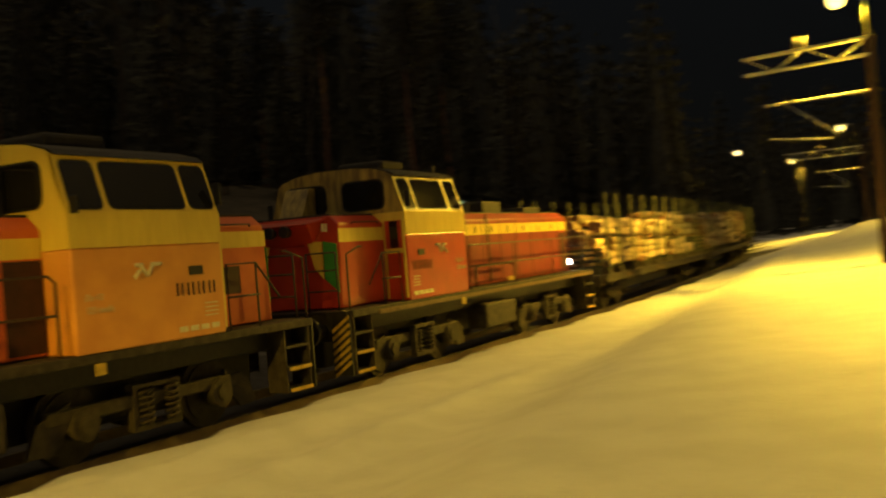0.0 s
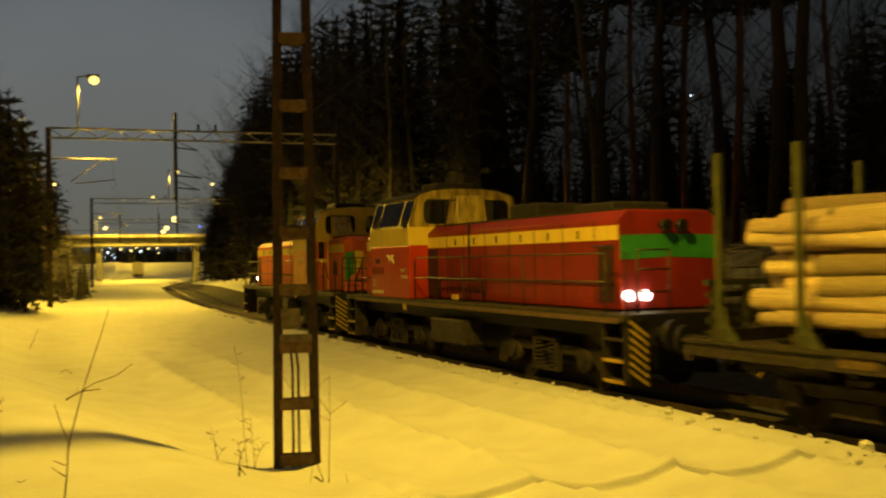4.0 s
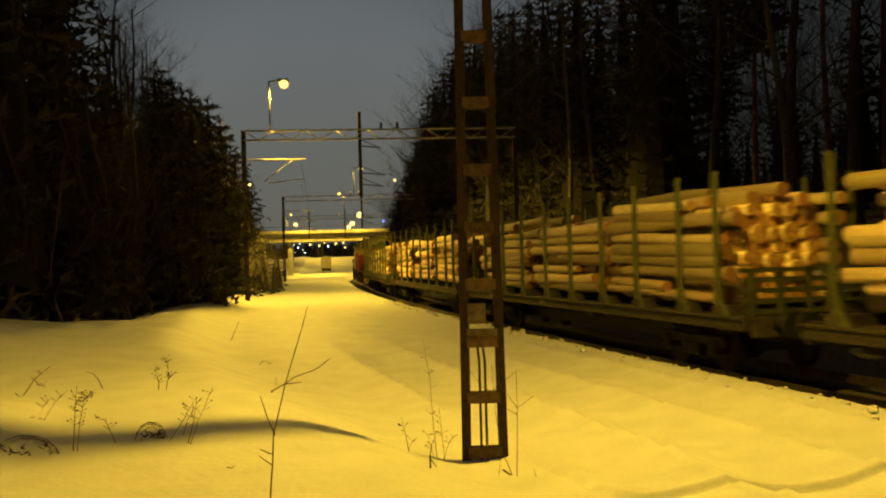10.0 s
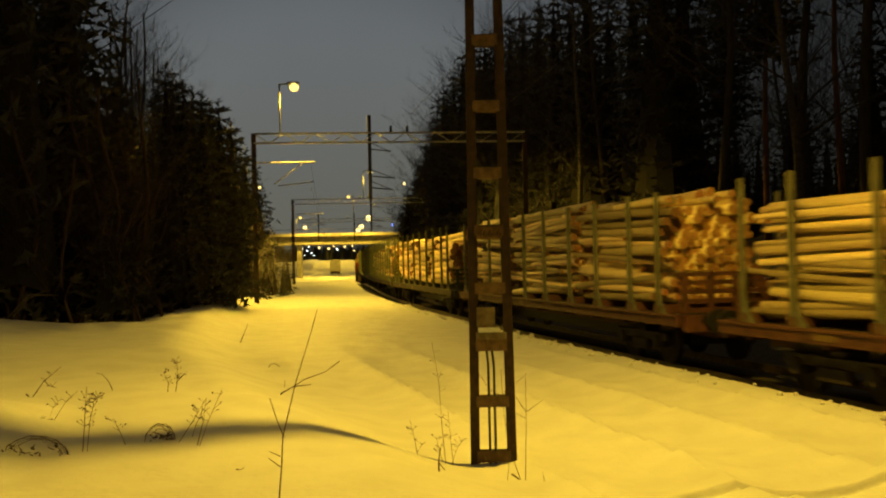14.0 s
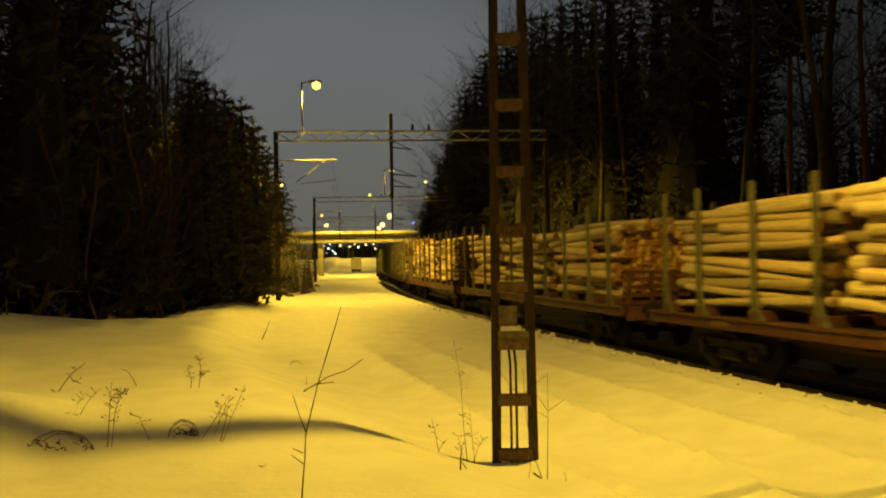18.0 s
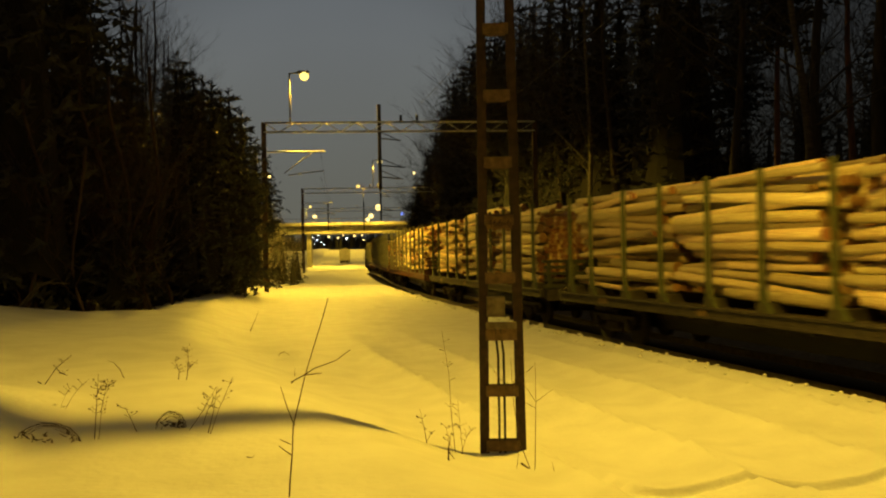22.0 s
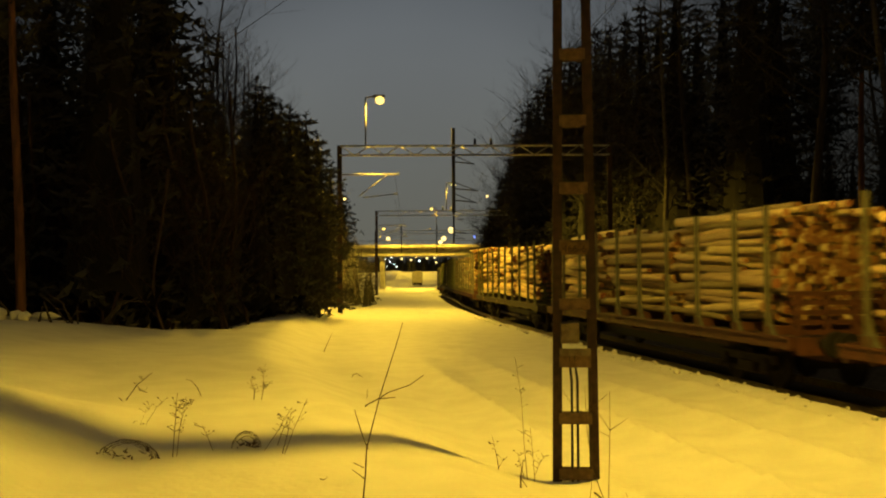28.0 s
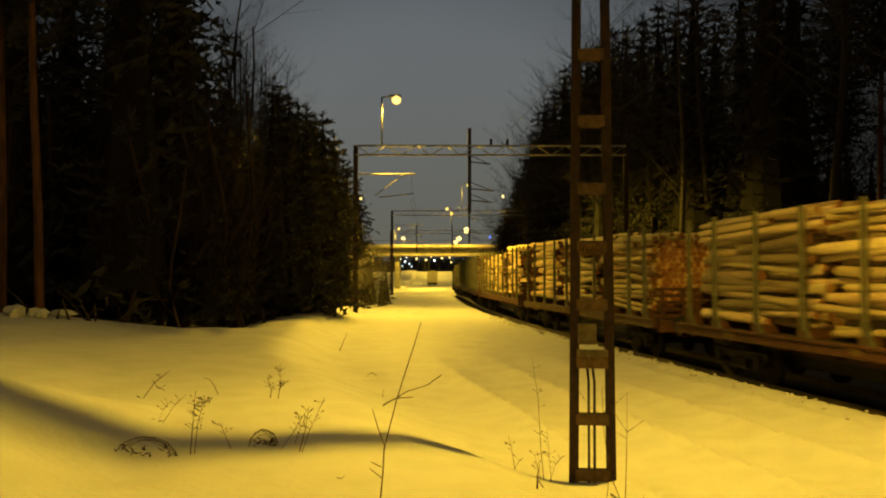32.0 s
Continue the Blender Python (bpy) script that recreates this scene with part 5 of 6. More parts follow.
def spruce_mesh(seed, h, rad, base=0.06, pine=False, dense=1.0, blunt=1.5):
    rnd = random.Random(seed)
    bm = bmesh.new()
    if pine:
        tube(bm, [(0, 0, -0.5), (0.10, 0.06, h * 0.15), (0.30, 0.1, h * 0.35), (0.34, 0, h * 0.55), (0.12, -0.05, h * 0.8), (0, 0, h)], 0.15, 8, 0.03)
    else:
        tube(bm, [(0, 0, -0.5), (0.05, 0, h * 0.5), (0, 0, h)], h * 0.009 + 0.03, 8, 0.02)
    trunk = mesh_of(bm, "trunk", M_PINETRUNK if pine else M_TRUNK)
    co, fa = [], []
    tiers = int(h * 1.9 * dense)
    for k in range(tiers):
        f = base + (1 - base) * k / tiers
        z = h * f
        reach = rad * (1 - f ** blunt) ** 0.75 * rnd.uniform(0.75, 1.12) if not pine else rad * (0.45 + 0.55 * math.sin(math.pi * min(1, (f - base) / (1 - base) * 0.9 + 0.1)))
        nb = rnd.randint(5, 8)
        a0 = rnd.uniform(0, 6.28)
        for b in range(nb):
            a = a0 + 6.28 * b / nb + rnd.uniform(-0.3, 0.3)
            ln = reach * rnd.uniform(0.6, 1.12) + 0.12
            rise = rnd.uniform(-0.25, 0.45)
            segs = max(2, int(ln * 4.2 * dense))
            ca, sa = math.cos(a), math.sin(a)
            for s in range(segs):
                q = (s + 0.7) / segs
                px, py, pz = ca * ln * q, sa * ln * q, z + rise * ln * q * q - 0.12 * ln * q
                # short sprays that stand out every way round the twig
                for side in range(3):
                    dx, dy, dz = ca * 0.5 + rnd.uniform(-1, 1), sa * 0.5 + rnd.uniform(-1, 1), rnd.uniform(-0.7, 0.9)
                    w = rnd.uniform(0.22, 0.5) / dense ** 0.7
                    d = w / math.sqrt(dx * dx + dy * dy + dz * dz + 0.01)
                    wd = w * 0.17
                    i = len(co)
                    co.extend([(px - sa * wd, py + ca * wd, pz - wd), (px + sa * wd, py - ca * wd, pz + wd), (px + dx * d, py + dy * d, pz + dz * d)])
                    fa.append((i, i + 1, i + 2))
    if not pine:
        # near-black core cone; the crown's inner shade is put into its colour
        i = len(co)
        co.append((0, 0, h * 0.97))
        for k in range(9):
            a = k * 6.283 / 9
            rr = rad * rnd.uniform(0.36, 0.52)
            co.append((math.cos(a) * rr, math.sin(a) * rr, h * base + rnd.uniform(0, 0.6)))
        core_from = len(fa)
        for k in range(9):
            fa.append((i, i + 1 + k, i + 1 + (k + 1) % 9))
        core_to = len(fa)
    for k in range(24):
        i = len(co)
        a, zt = rnd.uniform(0, 6.28), h - rnd.uniform(-0.1, 0.9)
        co.extend([(0, 0, zt), (0.03, 0.03, zt + 0.06), (0.28 * math.cos(a), 0.28 * math.sin(a), zt + rnd.uniform(0.05, 0.3))])
        fa.append((i, i + 1, i + 2))
    me = bpy.data.meshes.new("crown")
    me.from_pydata(co, [], fa)
    me.materials.append(M_NEEDLE)
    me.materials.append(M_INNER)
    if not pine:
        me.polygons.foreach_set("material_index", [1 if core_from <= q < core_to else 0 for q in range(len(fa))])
    return trunk, me


SPRUCES = [spruce_mesh(11, 15, 2.6, blunt=2.6), spruce_mesh(12, 11, 2.2, blunt=3.0), spruce_mesh(13, 18, 3.0, blunt=2.0), spruce_mesh(14, 6, 1.6, 0.03)]
PINES = [spruce_mesh(21, 19, 2.3, 0.55, True), spruce_mesh(22, 17, 2.6, 0.45, True)]
BARES = [bare_tree_mesh(31, 15, 0.25, 0.15), bare_tree_mesh(32, 18, 0.35, 0.20), bare_tree_mesh(33, 12, 0.15, 0.11, 0.8, 1.2, 30), bare_tree_mesh(34, 20, 0.45, 0.22, 1.1, 0.4), bare_tree_mesh(36, 16, 0.12, 0.16, 1.15, 0.7, 24, 3)]
BUSHES = [bare_tree_mesh(41, 3.2, 0.05, 0.035, 1.3, 0.9, 13, 2), bare_tree_mesh(42, 5.0, 0.05, 0.05, 1.0, 1.3, 15, 2)]
KINDS = {
    "spruce": (SPRUCES, "dark spruce with drooping branches at the forest edge", "spruce trees"),
    "pine": (PINES, "tall pine with a bare reddish trunk and high crown", "pine trees"),
    "bare": (BARES, "leafless deciduous tree with a fine twig crown", "bare trees"),
    "bush": (BUSHES, "leafless bush standing in the snow", "bushes"),
}


def tree(kind, v, x, y, size=1.0, turn=0.0, sink=0.0):
    meshes, label, group = KINDS[kind]
    trunk, crown = meshes[v % len(meshes)]
    t = thing(kind + "_tree" if kind not in ("bush", "snowy", "brush") else "bush", label, "bush" if kind in ("bush", "snowy", "brush") else "tree", group, loc=(x, y, ground_z(x, y) - sink))
    t.rotation_euler = (0, 0, turn)
    t.scale = (size, size, size)
    part("trunk", trunk, None, t)
    part("crown", crown, None, t)
    return t


rt = random.Random(5)
# forest edge along the yard's other side: tall near, lower towards the portals
LEFT = [("pine", 0, -10.65, 26.5, 1.0), ("pine", 1, -12.05, 27.3, 1.0), ("bare", 1, -13.2, 27.3, 0.9), ("spruce", 2, -13.5, 31, 1.0), ("spruce", 2, -10.6, 34, 0.95), ("spruce", 0, -8.6, 33, 1.0), ("spruce", 0, -9.4, 30, 1.05),
        ("bare", 3, -11, 36, 0.9), ("spruce", 2, -12, 38, 0.95), ("spruce", 0, -9.6, 37, 1.0), ("bare", 0, -8.4, 42, 0.95), ("bare", 2, -7.6, 41, 1.05), ("bare", 2, -8.6, 44, 1.1), ("bare", 2, -7.9, 46, 1.0), ("bare", 0, -9.6, 45, 0.95),
        ("spruce", 0, -7.0, 47, 0.72), ("spruce", 1, -6.6, 50, 0.95), ("spruce", 1, -7.6, 53, 1.05), ("spruce", 1, -6.3, 55, 0.98), ("spruce", 0, -7.2, 58, 0.78), ("spruce", 1, -6.0, 61, 1.05), ("spruce", 1, -7.0, 65, 1.1), ("spruce", 1, -5.9, 68, 1.05),
        ("spruce", 0, -8.2, 70, 0.9), ("spruce", 1, -6.6, 74, 1.05), ("spruce", 1, -6.9, 80, 1.0), ("spruce", 1, -6.6, 88, 0.9), ("spruce", 0, -9, 94, 0.8), ("bare", 2, -6.5, 97, 0.6), ("spruce", 1, -8.0, 108, 0.7), ("bare", 2, -8.5, 120, 0.6), ("bare", 0, -10, 135, 0.5), ("spruce", 0, -12, 150, 0.6)]
for k, v, x, y, s in LEFT:
    if 47 <= y < 78:
        # the edge closes up before the first portal
        f = (36.5 + (y - 47) * 0.28) / y
        x, y, s = x * f - 0.52, y * f, s * f * 1.09
    tree(k, v, x, y, s, rt.uniform(0, 6.28))
for i in range(30):
    y = 26 + i * 2.6
    tree(rt.choice(("spruce", "spruce", "spruce", "bare")), rt.randrange(3), x_edge(y) - 3.5 - rt.uniform(0, 6) - (5 if y < 32 else 0), y, rt.uniform(0.75, 0.95) * (0.72 if 44 < y < 100 else 1.0), rt.uniform(0, 6.28))
# undergrowth along the edge
for i in range(14):
    y = 36 + i * 0.95 + rt.uniform(-0.6, 0.6)
    tree("bush", rt.randrange(2), x_edge(y) - rt.uniform(0.3, 3.2) , y, rt.uniform(0.35, 0.95), rt.uniform(0, 6.28))
for i in range(22):
    y = 30 + i * 0.85 + rt.uniform(-1, 1)
    tree("spruce" if i % 3 else "bush", 3, x_edge(y) - 0.8 - rt.uniform(0, 1.8), y, rt.uniform(0.40, 0.75), rt.uniform(0, 6.28))

SNOWY = [tuple(m.copy() for m in pair) for pair in BUSHES]
for pair in SNOWY:
    pair[1].materials.clear()
    pair[1].materials.append(M_SNOWTWIG)
BRUSHY = [tuple(m.copy() for m in pair) for pair in BUSHES]
for pair in BRUSHY:
    for m in pair:
        m.materials.clear()
        m.materials.append(M_THICKET)
KINDS["brush"] = (BRUSHY, "brown leafless thicket under the forest edge", "bushes")
for i in range(26):
    tree("brush", i, -5.4 - 0.36 * i + rt.uniform(-0.5, 0.5), 28.2 + rt.uniform(0, 4.5), rt.uniform(0.9, 1.6), rt.uniform(0, 6.28))
KINDS["snowy"] = (SNOWY, "leafless bush dusted with snow beside the portal", "bushes")
for i in range(20):
    y = 55 + i * 0.7 + rt.uniform(-0.5, 0.5)
    tree("snowy", i, -5.2 + rt.uniform(-0.6, 2.3), y, rt.uniform(0.6, 0.95), rt.uniform(0, 6.28))
for i in range(8):
    tree("spruce", 3, -5.4 + 0.36 * i + rt.uniform(-0.3, 0.3), 58 + rt.uniform(0, 9), rt.uniform(0.32, 0.52), rt.uniform(0, 6.28))

# wooded slope behind the train
def clear_of_lamp(be, di, s):
    """Trees keep away from the lamp of the second portal."""
    if be > -6.9 and 86 < di < 119:
        far = 121 + (di - 86) * 0.25
        return far, s * far / di
    return di, s


for be, di, k, v, s in ((-30.8, 33, "bare", 3, 1.05), (-33.5, 35, "bare", 1, 1.1), (-36.6, 30, "bare", 3, 1.15), (-38.8, 29, "bare", 1, 1.2), (-27.6, 36, "bare", 3, 1.0), (-29.2, 38, "pine", 0, 1.0),
                        (-25.2, 40, "pine", 1, 1.0), (-23.0, 38, "bare", 1, 1.0), (-31.9, 39, "pine", 0, 1.05), (-26.4, 33, "bare", 0, 1.1), (-34.6, 33, "pine", 1, 1.0),
                        (-19.5, 46, "spruce", 2, 1.0), (-18.0, 52, "spruce", 2, 0.9), (-20.8, 48, "spruce", 0, 1.05), (-15.9, 52, "bare", 3, 0.95), (-14.6, 50, "bare", 0, 1.1), (-13.9, 56, "bare", 1, 0.95), (-12.6, 60, "bare", 0, 1.15), (-16.6, 58, "spruce", 2, 0.9),
                        (-11.4, 64, "bare", 0, 1.2), (-10.2, 68, "bare", 1, 1.0), (-9.0, 72, "bare", 0, 1.2), (-8.2, 78, "bare", 0, 1.15), (-7.4, 84, "bare", 0, 1.15), (-6.7, 88, "bare", 2, 1.35), (-6.2, 95, "spruce", 0, 0.9), (-5.9, 100, "bare", 2, 1.2),
                        (-5.4, 108, "spruce", 0, 0.85), (-5.0, 116, "spruce", 1, 1.0), (-4.5, 124, "spruce", 1, 1.0), (-4.2, 134, "spruce", 1, 0.9), (-7.9, 96, "spruce", 2, 0.9), (-9.6, 80, "spruce", 2, 0.95), (-12.0, 72, "spruce", 2, 0.95)):
    di, s = clear_of_lamp(be, di, s)
    x, y, _ = at(be, 0, di)
    tree(k, v, x, y, s, rt.uniform(0, 6.28))
for be, di, s in ((-5.9, 92, 0.95), (-6.6, 86, 1.0), (-7.3, 80, 1.02), (-8.1, 76, 1.05), (-8.9, 72, 1.08), (-9.8, 68, 1.05), (-10.9, 64, 1.05), (-12.0, 60, 1.05), (-13.2, 56, 1.0), (-7.0, 92, 1.0), (-8.5, 84, 1.05), (-5.2, 106, 0.8)):
    di, s = clear_of_lamp(be, di, s)
    x, y, _ = at(be, 0, di)
    tree("bare", 4, x, y, s, rt.uniform(0, 6.28))
for be, di, v, s in ((-4.7, 112, 1, 0.85), (-5.2, 100, 1, 1.0), (-5.7, 94, 0, 0.85), (-6.2, 88, 0, 0.95), (-6.8, 82, 0, 1.1), (-7.4, 80, 2, 0.95), (-8.0, 76, 2, 1.0), (-8.6, 74, 2, 1.0), (-9.3, 70, 2, 1.0), (-10.0, 68, 2, 0.98),
                     (-10.8, 66, 2, 1.0), (-11.6, 62, 2, 0.95), (-12.5, 60, 2, 0.95), (-13.4, 57, 2, 0.95), (-14.4, 56, 2, 0.9), (-15.4, 54, 2, 0.95), (-7.0, 92, 2, 0.95), (-8.9, 84, 2, 1.05), (-6.0, 98, 0, 0.9)):
    di, s = clear_of_lamp(be, di, s)
    x, y, _ = at(be, 0, di)
    tree("spruce", v, x, y, s, rt.uniform(0, 6.28))
for x, y, s in ((-8.0, 43.0, 0.78), (-8.9, 46.6, 0.80), (-7.5, 44.4, 0.74), (-9.3, 42.0, 0.82), (-8.2, 41.5, 0.78), (-8.9, 44.5, 0.82), (-7.6, 46.0, 0.72), (-10.2, 39, 0.85)):
    tree("bare", 4, x, y, s, rt.uniform(0, 6.28))
for i in range(70):
    be = -9 - i * 2.35 + rt.uniform(-1, 1)
    di = rt.uniform(40, 62) + (18 if be < -80 else 0)
    x, y, _ = at(be, 0, di)
    if track_offset(x, y) < -9 and be > -148 and not -65 < be < -43:
        tree(rt.choice(("bare", "bare", "bare", "pine")) if be < -22 else rt.choice(("bare", "spruce", "spruce")), rt.randrange(3), x, y, rt.uniform(0.85, 1.15), rt.uniform(0, 6.28))
for i in range(60):
    be = -14 - i * 1.7 + rt.uniform(-1, 1)
    di = (18.5 + max(0, (42 + be)) * 0.75) + rt.uniform(0, 9)
    x, y, _ = at(be, 0, di)
    if track_offset(x, y) > -4.6:
        continue
    if be > -48:
        x, y = x * 1.4, y * 1.4
    tree("spruce" if rt.random() < 0.55 or be > -48 else "bush", 3 if rt.random() < 0.7 else 1, x, y, rt.uniform(0.45, 0.85), rt.uniform(0, 6.28))


def tri_list(me):
    me.calc_loop_triangles()
    return np.array([p.vertices[:] for p in me.loop_triangles], dtype=np.int64)


def far_woods(seed, count, b0, b1, d0, d1, size=1.0, bare=False):
    """A far belt of trees, joined."""
    rnd = random.Random(seed)
    src = [spruce_mesh(51, 19, 3.4, 0.03, False, 0.45)[1], spruce_mesh(52, 16, 3.2, 0.03, False, 0.45)[1]]
    if bare:
        src = [bare_tree_mesh(53, 18, 0.2, 0.2, 1.2, 0.6, 10, 2)[1], bare_tree_mesh(54, 16, 0.15, 0.18, 1.2, 0.9, 11, 2)[1]]
    arr = []
    for me in src:
        a = np.empty(len(me.vertices) * 3, dtype=np.float32)
        me.vertices.foreach_get("co", a)
        arr.append((a.reshape(-1, 3), tri_list(me)))
    co, fa, base = [], [], 0
    for i in range(count):
        v, f = arr[rnd.randrange(2)]
        x, y, _ = at(b0 + (b1 - b0) * (i + rnd.uniform(-0.4, 0.4)) / count, 0, rnd.uniform(d0, d1))
        a, s = rnd.uniform(0, 6.28), rnd.uniform(0.8, 1.25) * size
        w = np.empty_like(v)
        w[:, 0] = (v[:, 0] * math.cos(a) - v[:, 1] * math.sin(a)) * s + x
        w[:, 1] = (v[:, 0] * math.sin(a) + v[:, 1] * math.cos(a)) * s + y
        w[:, 2] = v[:, 2] * s + ground_z(x, y)
        co.append(w)
        fa.append(f + base)
        base += len(v)
    co, fa = np.concatenate(co), np.concatenate(fa)
    me = bpy.data.meshes.new("far_woods")
    me.from_pydata(co.tolist(), [], fa.tolist())
    me.materials.append(M_TWIG if bare else M_NEEDLE)
    return tagged(new("far_woods", me), "bare leafless woods on the slope behind the line" if bare else "dark spruce woods on the slope behind the line", "woods", kind="stuff")


far_woods(61, 30, -9, -24, 60, 85, 0.55)
far_woods(72, 26, -9, -24, 62, 85, 1.1, True)
far_woods(64, 40, -24, -46, 60, 80, 0.36)
far_woods(71, 34, -14, -46, 50, 75, 0.85, True)
far_woods(73, 26, -23, -47, 76, 95, 0.95, True)
far_woods(68, 30, -46, -62, 60, 80, 0.6)
far_woods(67, 16, -6.4, -10.5, 84, 100, 1.0, True)
far_woods(65, 40, -62, -80, 60, 85, 0.8)
far_woods(62, 60, -102, -130, 75, 100, 1.2)
far_woods(69, 60, -126, -156, 95, 130, 1.2)
far_woods(66, 60, -152, -185, 150, 190, 1.2)
for be, di, s in ((-41, 33, 0.5), (-44, 35, 0.42), (-46.5, 33, 0.5), (-49, 36, 0.42), (-52, 34, 0.46), (-55, 35, 0.44), (-58.5, 33, 0.42), (-62, 34, 0.5), (-65, 36, 0.55)):
    x, y, _ = at(be, 0, di)
    tree("spruce", 1, x, y, s, rt.uniform(0, 6.28))
far_woods(63, 50, 12, 60, 60, 80)
far_woods(70, 170, 7.0, -6.0, 385, 440, 0.42)

for i in range(26):
    be = -98 - i * 1.9 + rt.uniform(-0.8, 0.8)
    x, y, _ = at(be, 0, rt.uniform(52, 72))
    if track_offset(x, y) < -8:
        tree("spruce", rt.choice((1, 3, 1, 0)), x, y, rt.uniform(0.6, 0.9), rt.uniform(0, 6.28))

# ---- dry weeds and twigs in the snow ----


def stems(x, y, label, r, *lines, seeds=0):
    """Thin dry stems along lines from the foot; seeds: small heads along their upper parts."""
    rnd = random.Random(round(x * 100 + y * 10))
    t = thing("dry_weed", label, "weed", "weeds in the snow", loc=(x, y, ground_z(x, y) - 0.02))
    for k, pts in enumerate(lines):
        bm = bmesh.new()
        tube(bm, pts, r * (1.0 if k == 0 else 0.7), 5, r * 0.45)
        if seeds:
            for q in range(seeds):
                f = rnd.uniform(0.4, 1.0) * (len(pts) - 1)
                i = min(int(f), len(pts) - 2)
                p = Vector(pts[i]).lerp(Vector(pts[i + 1]), f - i)
                e = p + Vector((rnd.choice((-1, 1)) * rnd.uniform(0.015, 0.06), rnd.uniform(-0.04, 0.04), rnd.uniform(0.01, 0.05)))
                tube(bm, [p, e], 0.0018, 3)
                bmesh.ops.create_icosphere(bm, subdivisions=1, radius=rnd.uniform(0.004, 0.009), matrix=Matrix.Translation(e))
        part("stem", bm, M_STALK, t)
    return t


def tussock(x, y, w, h, seed):
    """A low dome of dead grass blades bent to the snow, with dark litter under it."""
    rnd = random.Random(seed)
    t = thing("dead_grass_tussock", "rounded tussock of dead grass bent over in the snow", "grass", "weeds in the snow", loc=(x, y, ground_z(x, y) - 0.01))
    for k in range(9):
        a0, sh = rnd.uniform(-0.5, 0.5), rnd.uniform(0.75, 1.05) if k > 1 else 1.0
        bm = bmesh.new()
        pts = []
        for i in range(8):
            a = math.pi * i / 7 * rnd.uniform(0.93, 1.0)
            pts.append((w * sh * math.cos(a) + rnd.uniform(-0.01, 0.01), a0 * w * 0.6 * math.sin(a), h * sh * math.sin(a) + rnd.uniform(-0.01, 0.01)))
        tube(bm, pts[:rnd.randint(4, 8)] if k > 1 else pts, 0.0026 if k < 2 else 0.0016, 4)
        part("blade", bm, M_STALK, t)
    for k in range(24):
        bm = bmesh.new()
        px, py = rnd.uniform(-0.9, 0.9) * w, rnd.uniform(-0.4, 0.4) * w
        pz = rnd.uniform(0.0, 0.55) * h
        tube(bm, [(px, py, pz), (px + rnd.uniform(-0.05, 0.05), py, pz + rnd.uniform(0.0, 0.04))], rnd.uniform(0.004, 0.011), 5, 0.003)
        part("dead_leaf", bm, M_STALK, t)
    return t


FORKED, SEEDY, THIN = "bare forked twig sticking out of the snow", "dry weed stalks with seed heads in the snow", "thin dry stalk standing in the snow"
tussock(-2.42, 8.22, 0.26, 0.17, 1)
tussock(-1.53, 8.75, 0.13, 0.16, 2)
stems(-2.06, 8.28, SEEDY, 0.0045, [(-0.01, 0, 0), (0.01, 0, 0.27), (0.03, 0.01, 0.56)], [(0.02, 0.01, -0.01), (0.05, 0.01, 0.27), (0.10, 0.02, 0.50)], [(0.06, 0.02, 0.42), (0.13, 0.03, 0.47)], seeds=14)
stems(-1.78, 8.57, THIN, 0.004, [(0, 0, 0), (-0.04, -0.01, 0.11), (-0.10, -0.02, 0.25)], [(-0.07, -0.02, 0.22), (-0.13, -0.03, 0.24)], seeds=3)
stems(-1.14, 8.33, SEEDY, 0.004, [(-0.01, 0, 0.03), (0.04, 0.01, 0.22), (0.07, 0.01, 0.42)], [(0, 0, 0), (0.08, 0.01, 0.22), (0.20, 0.03, 0.49)], [(-0.16, -0.02, 0.06), (-0.05, -0.01, 0.22), (0.07, 0.01, 0.42)], [(-0.05, -0.01, 0.10), (-0.01, 0, 0.22), (0.04, 0.01, 0.32)], seeds=7)
stems(-1.93, 11.82, SEEDY, 0.006, [(-0.04, -0.01, 0), (-0.03, 0, 0.12), (-0.08, -0.01, 0.26)], [(0.05, 0.01, 0), (0.08, 0.01, 0.19), (0.07, 0.01, 0.40)], [(0.06, 0.01, 0.12), (0.13, 0.02, 0.20)], seeds=13)
stems(-3.62, 12.14, "bent dry twig leaning out of the snow", 0.007, [(-0.06, -0.02, 0.06), (0, 0, 0), (0.14, 0.04, 0.21), (0.32, 0.09, 0.36)], [(0.14, 0.04, 0.21), (0.18, 0.05, 0.15), (0.26, 0.08, 0.11)], seeds=4)
stems(-2.69, 12.24, "bent dry stalk arching over the snow", 0.005, [(0, 0, 0), (-0.05, -0.01, 0.13), (-0.12, -0.03, 0.22), (-0.19, -0.04, 0.24)])
stems(-2.69, 9.46, THIN, 0.003, [(-0.14, -0.04, 0.01), (0.01, 0, 0.01)], [(0.01, 0, 0), (0.07, 0.02, 0.15), (0.13, 0.04, 0.21)], [(0.06, 0.02, 0), (0.15, 0.04, 0.15), (0.21, 0.06, 0.22)], seeds=4)
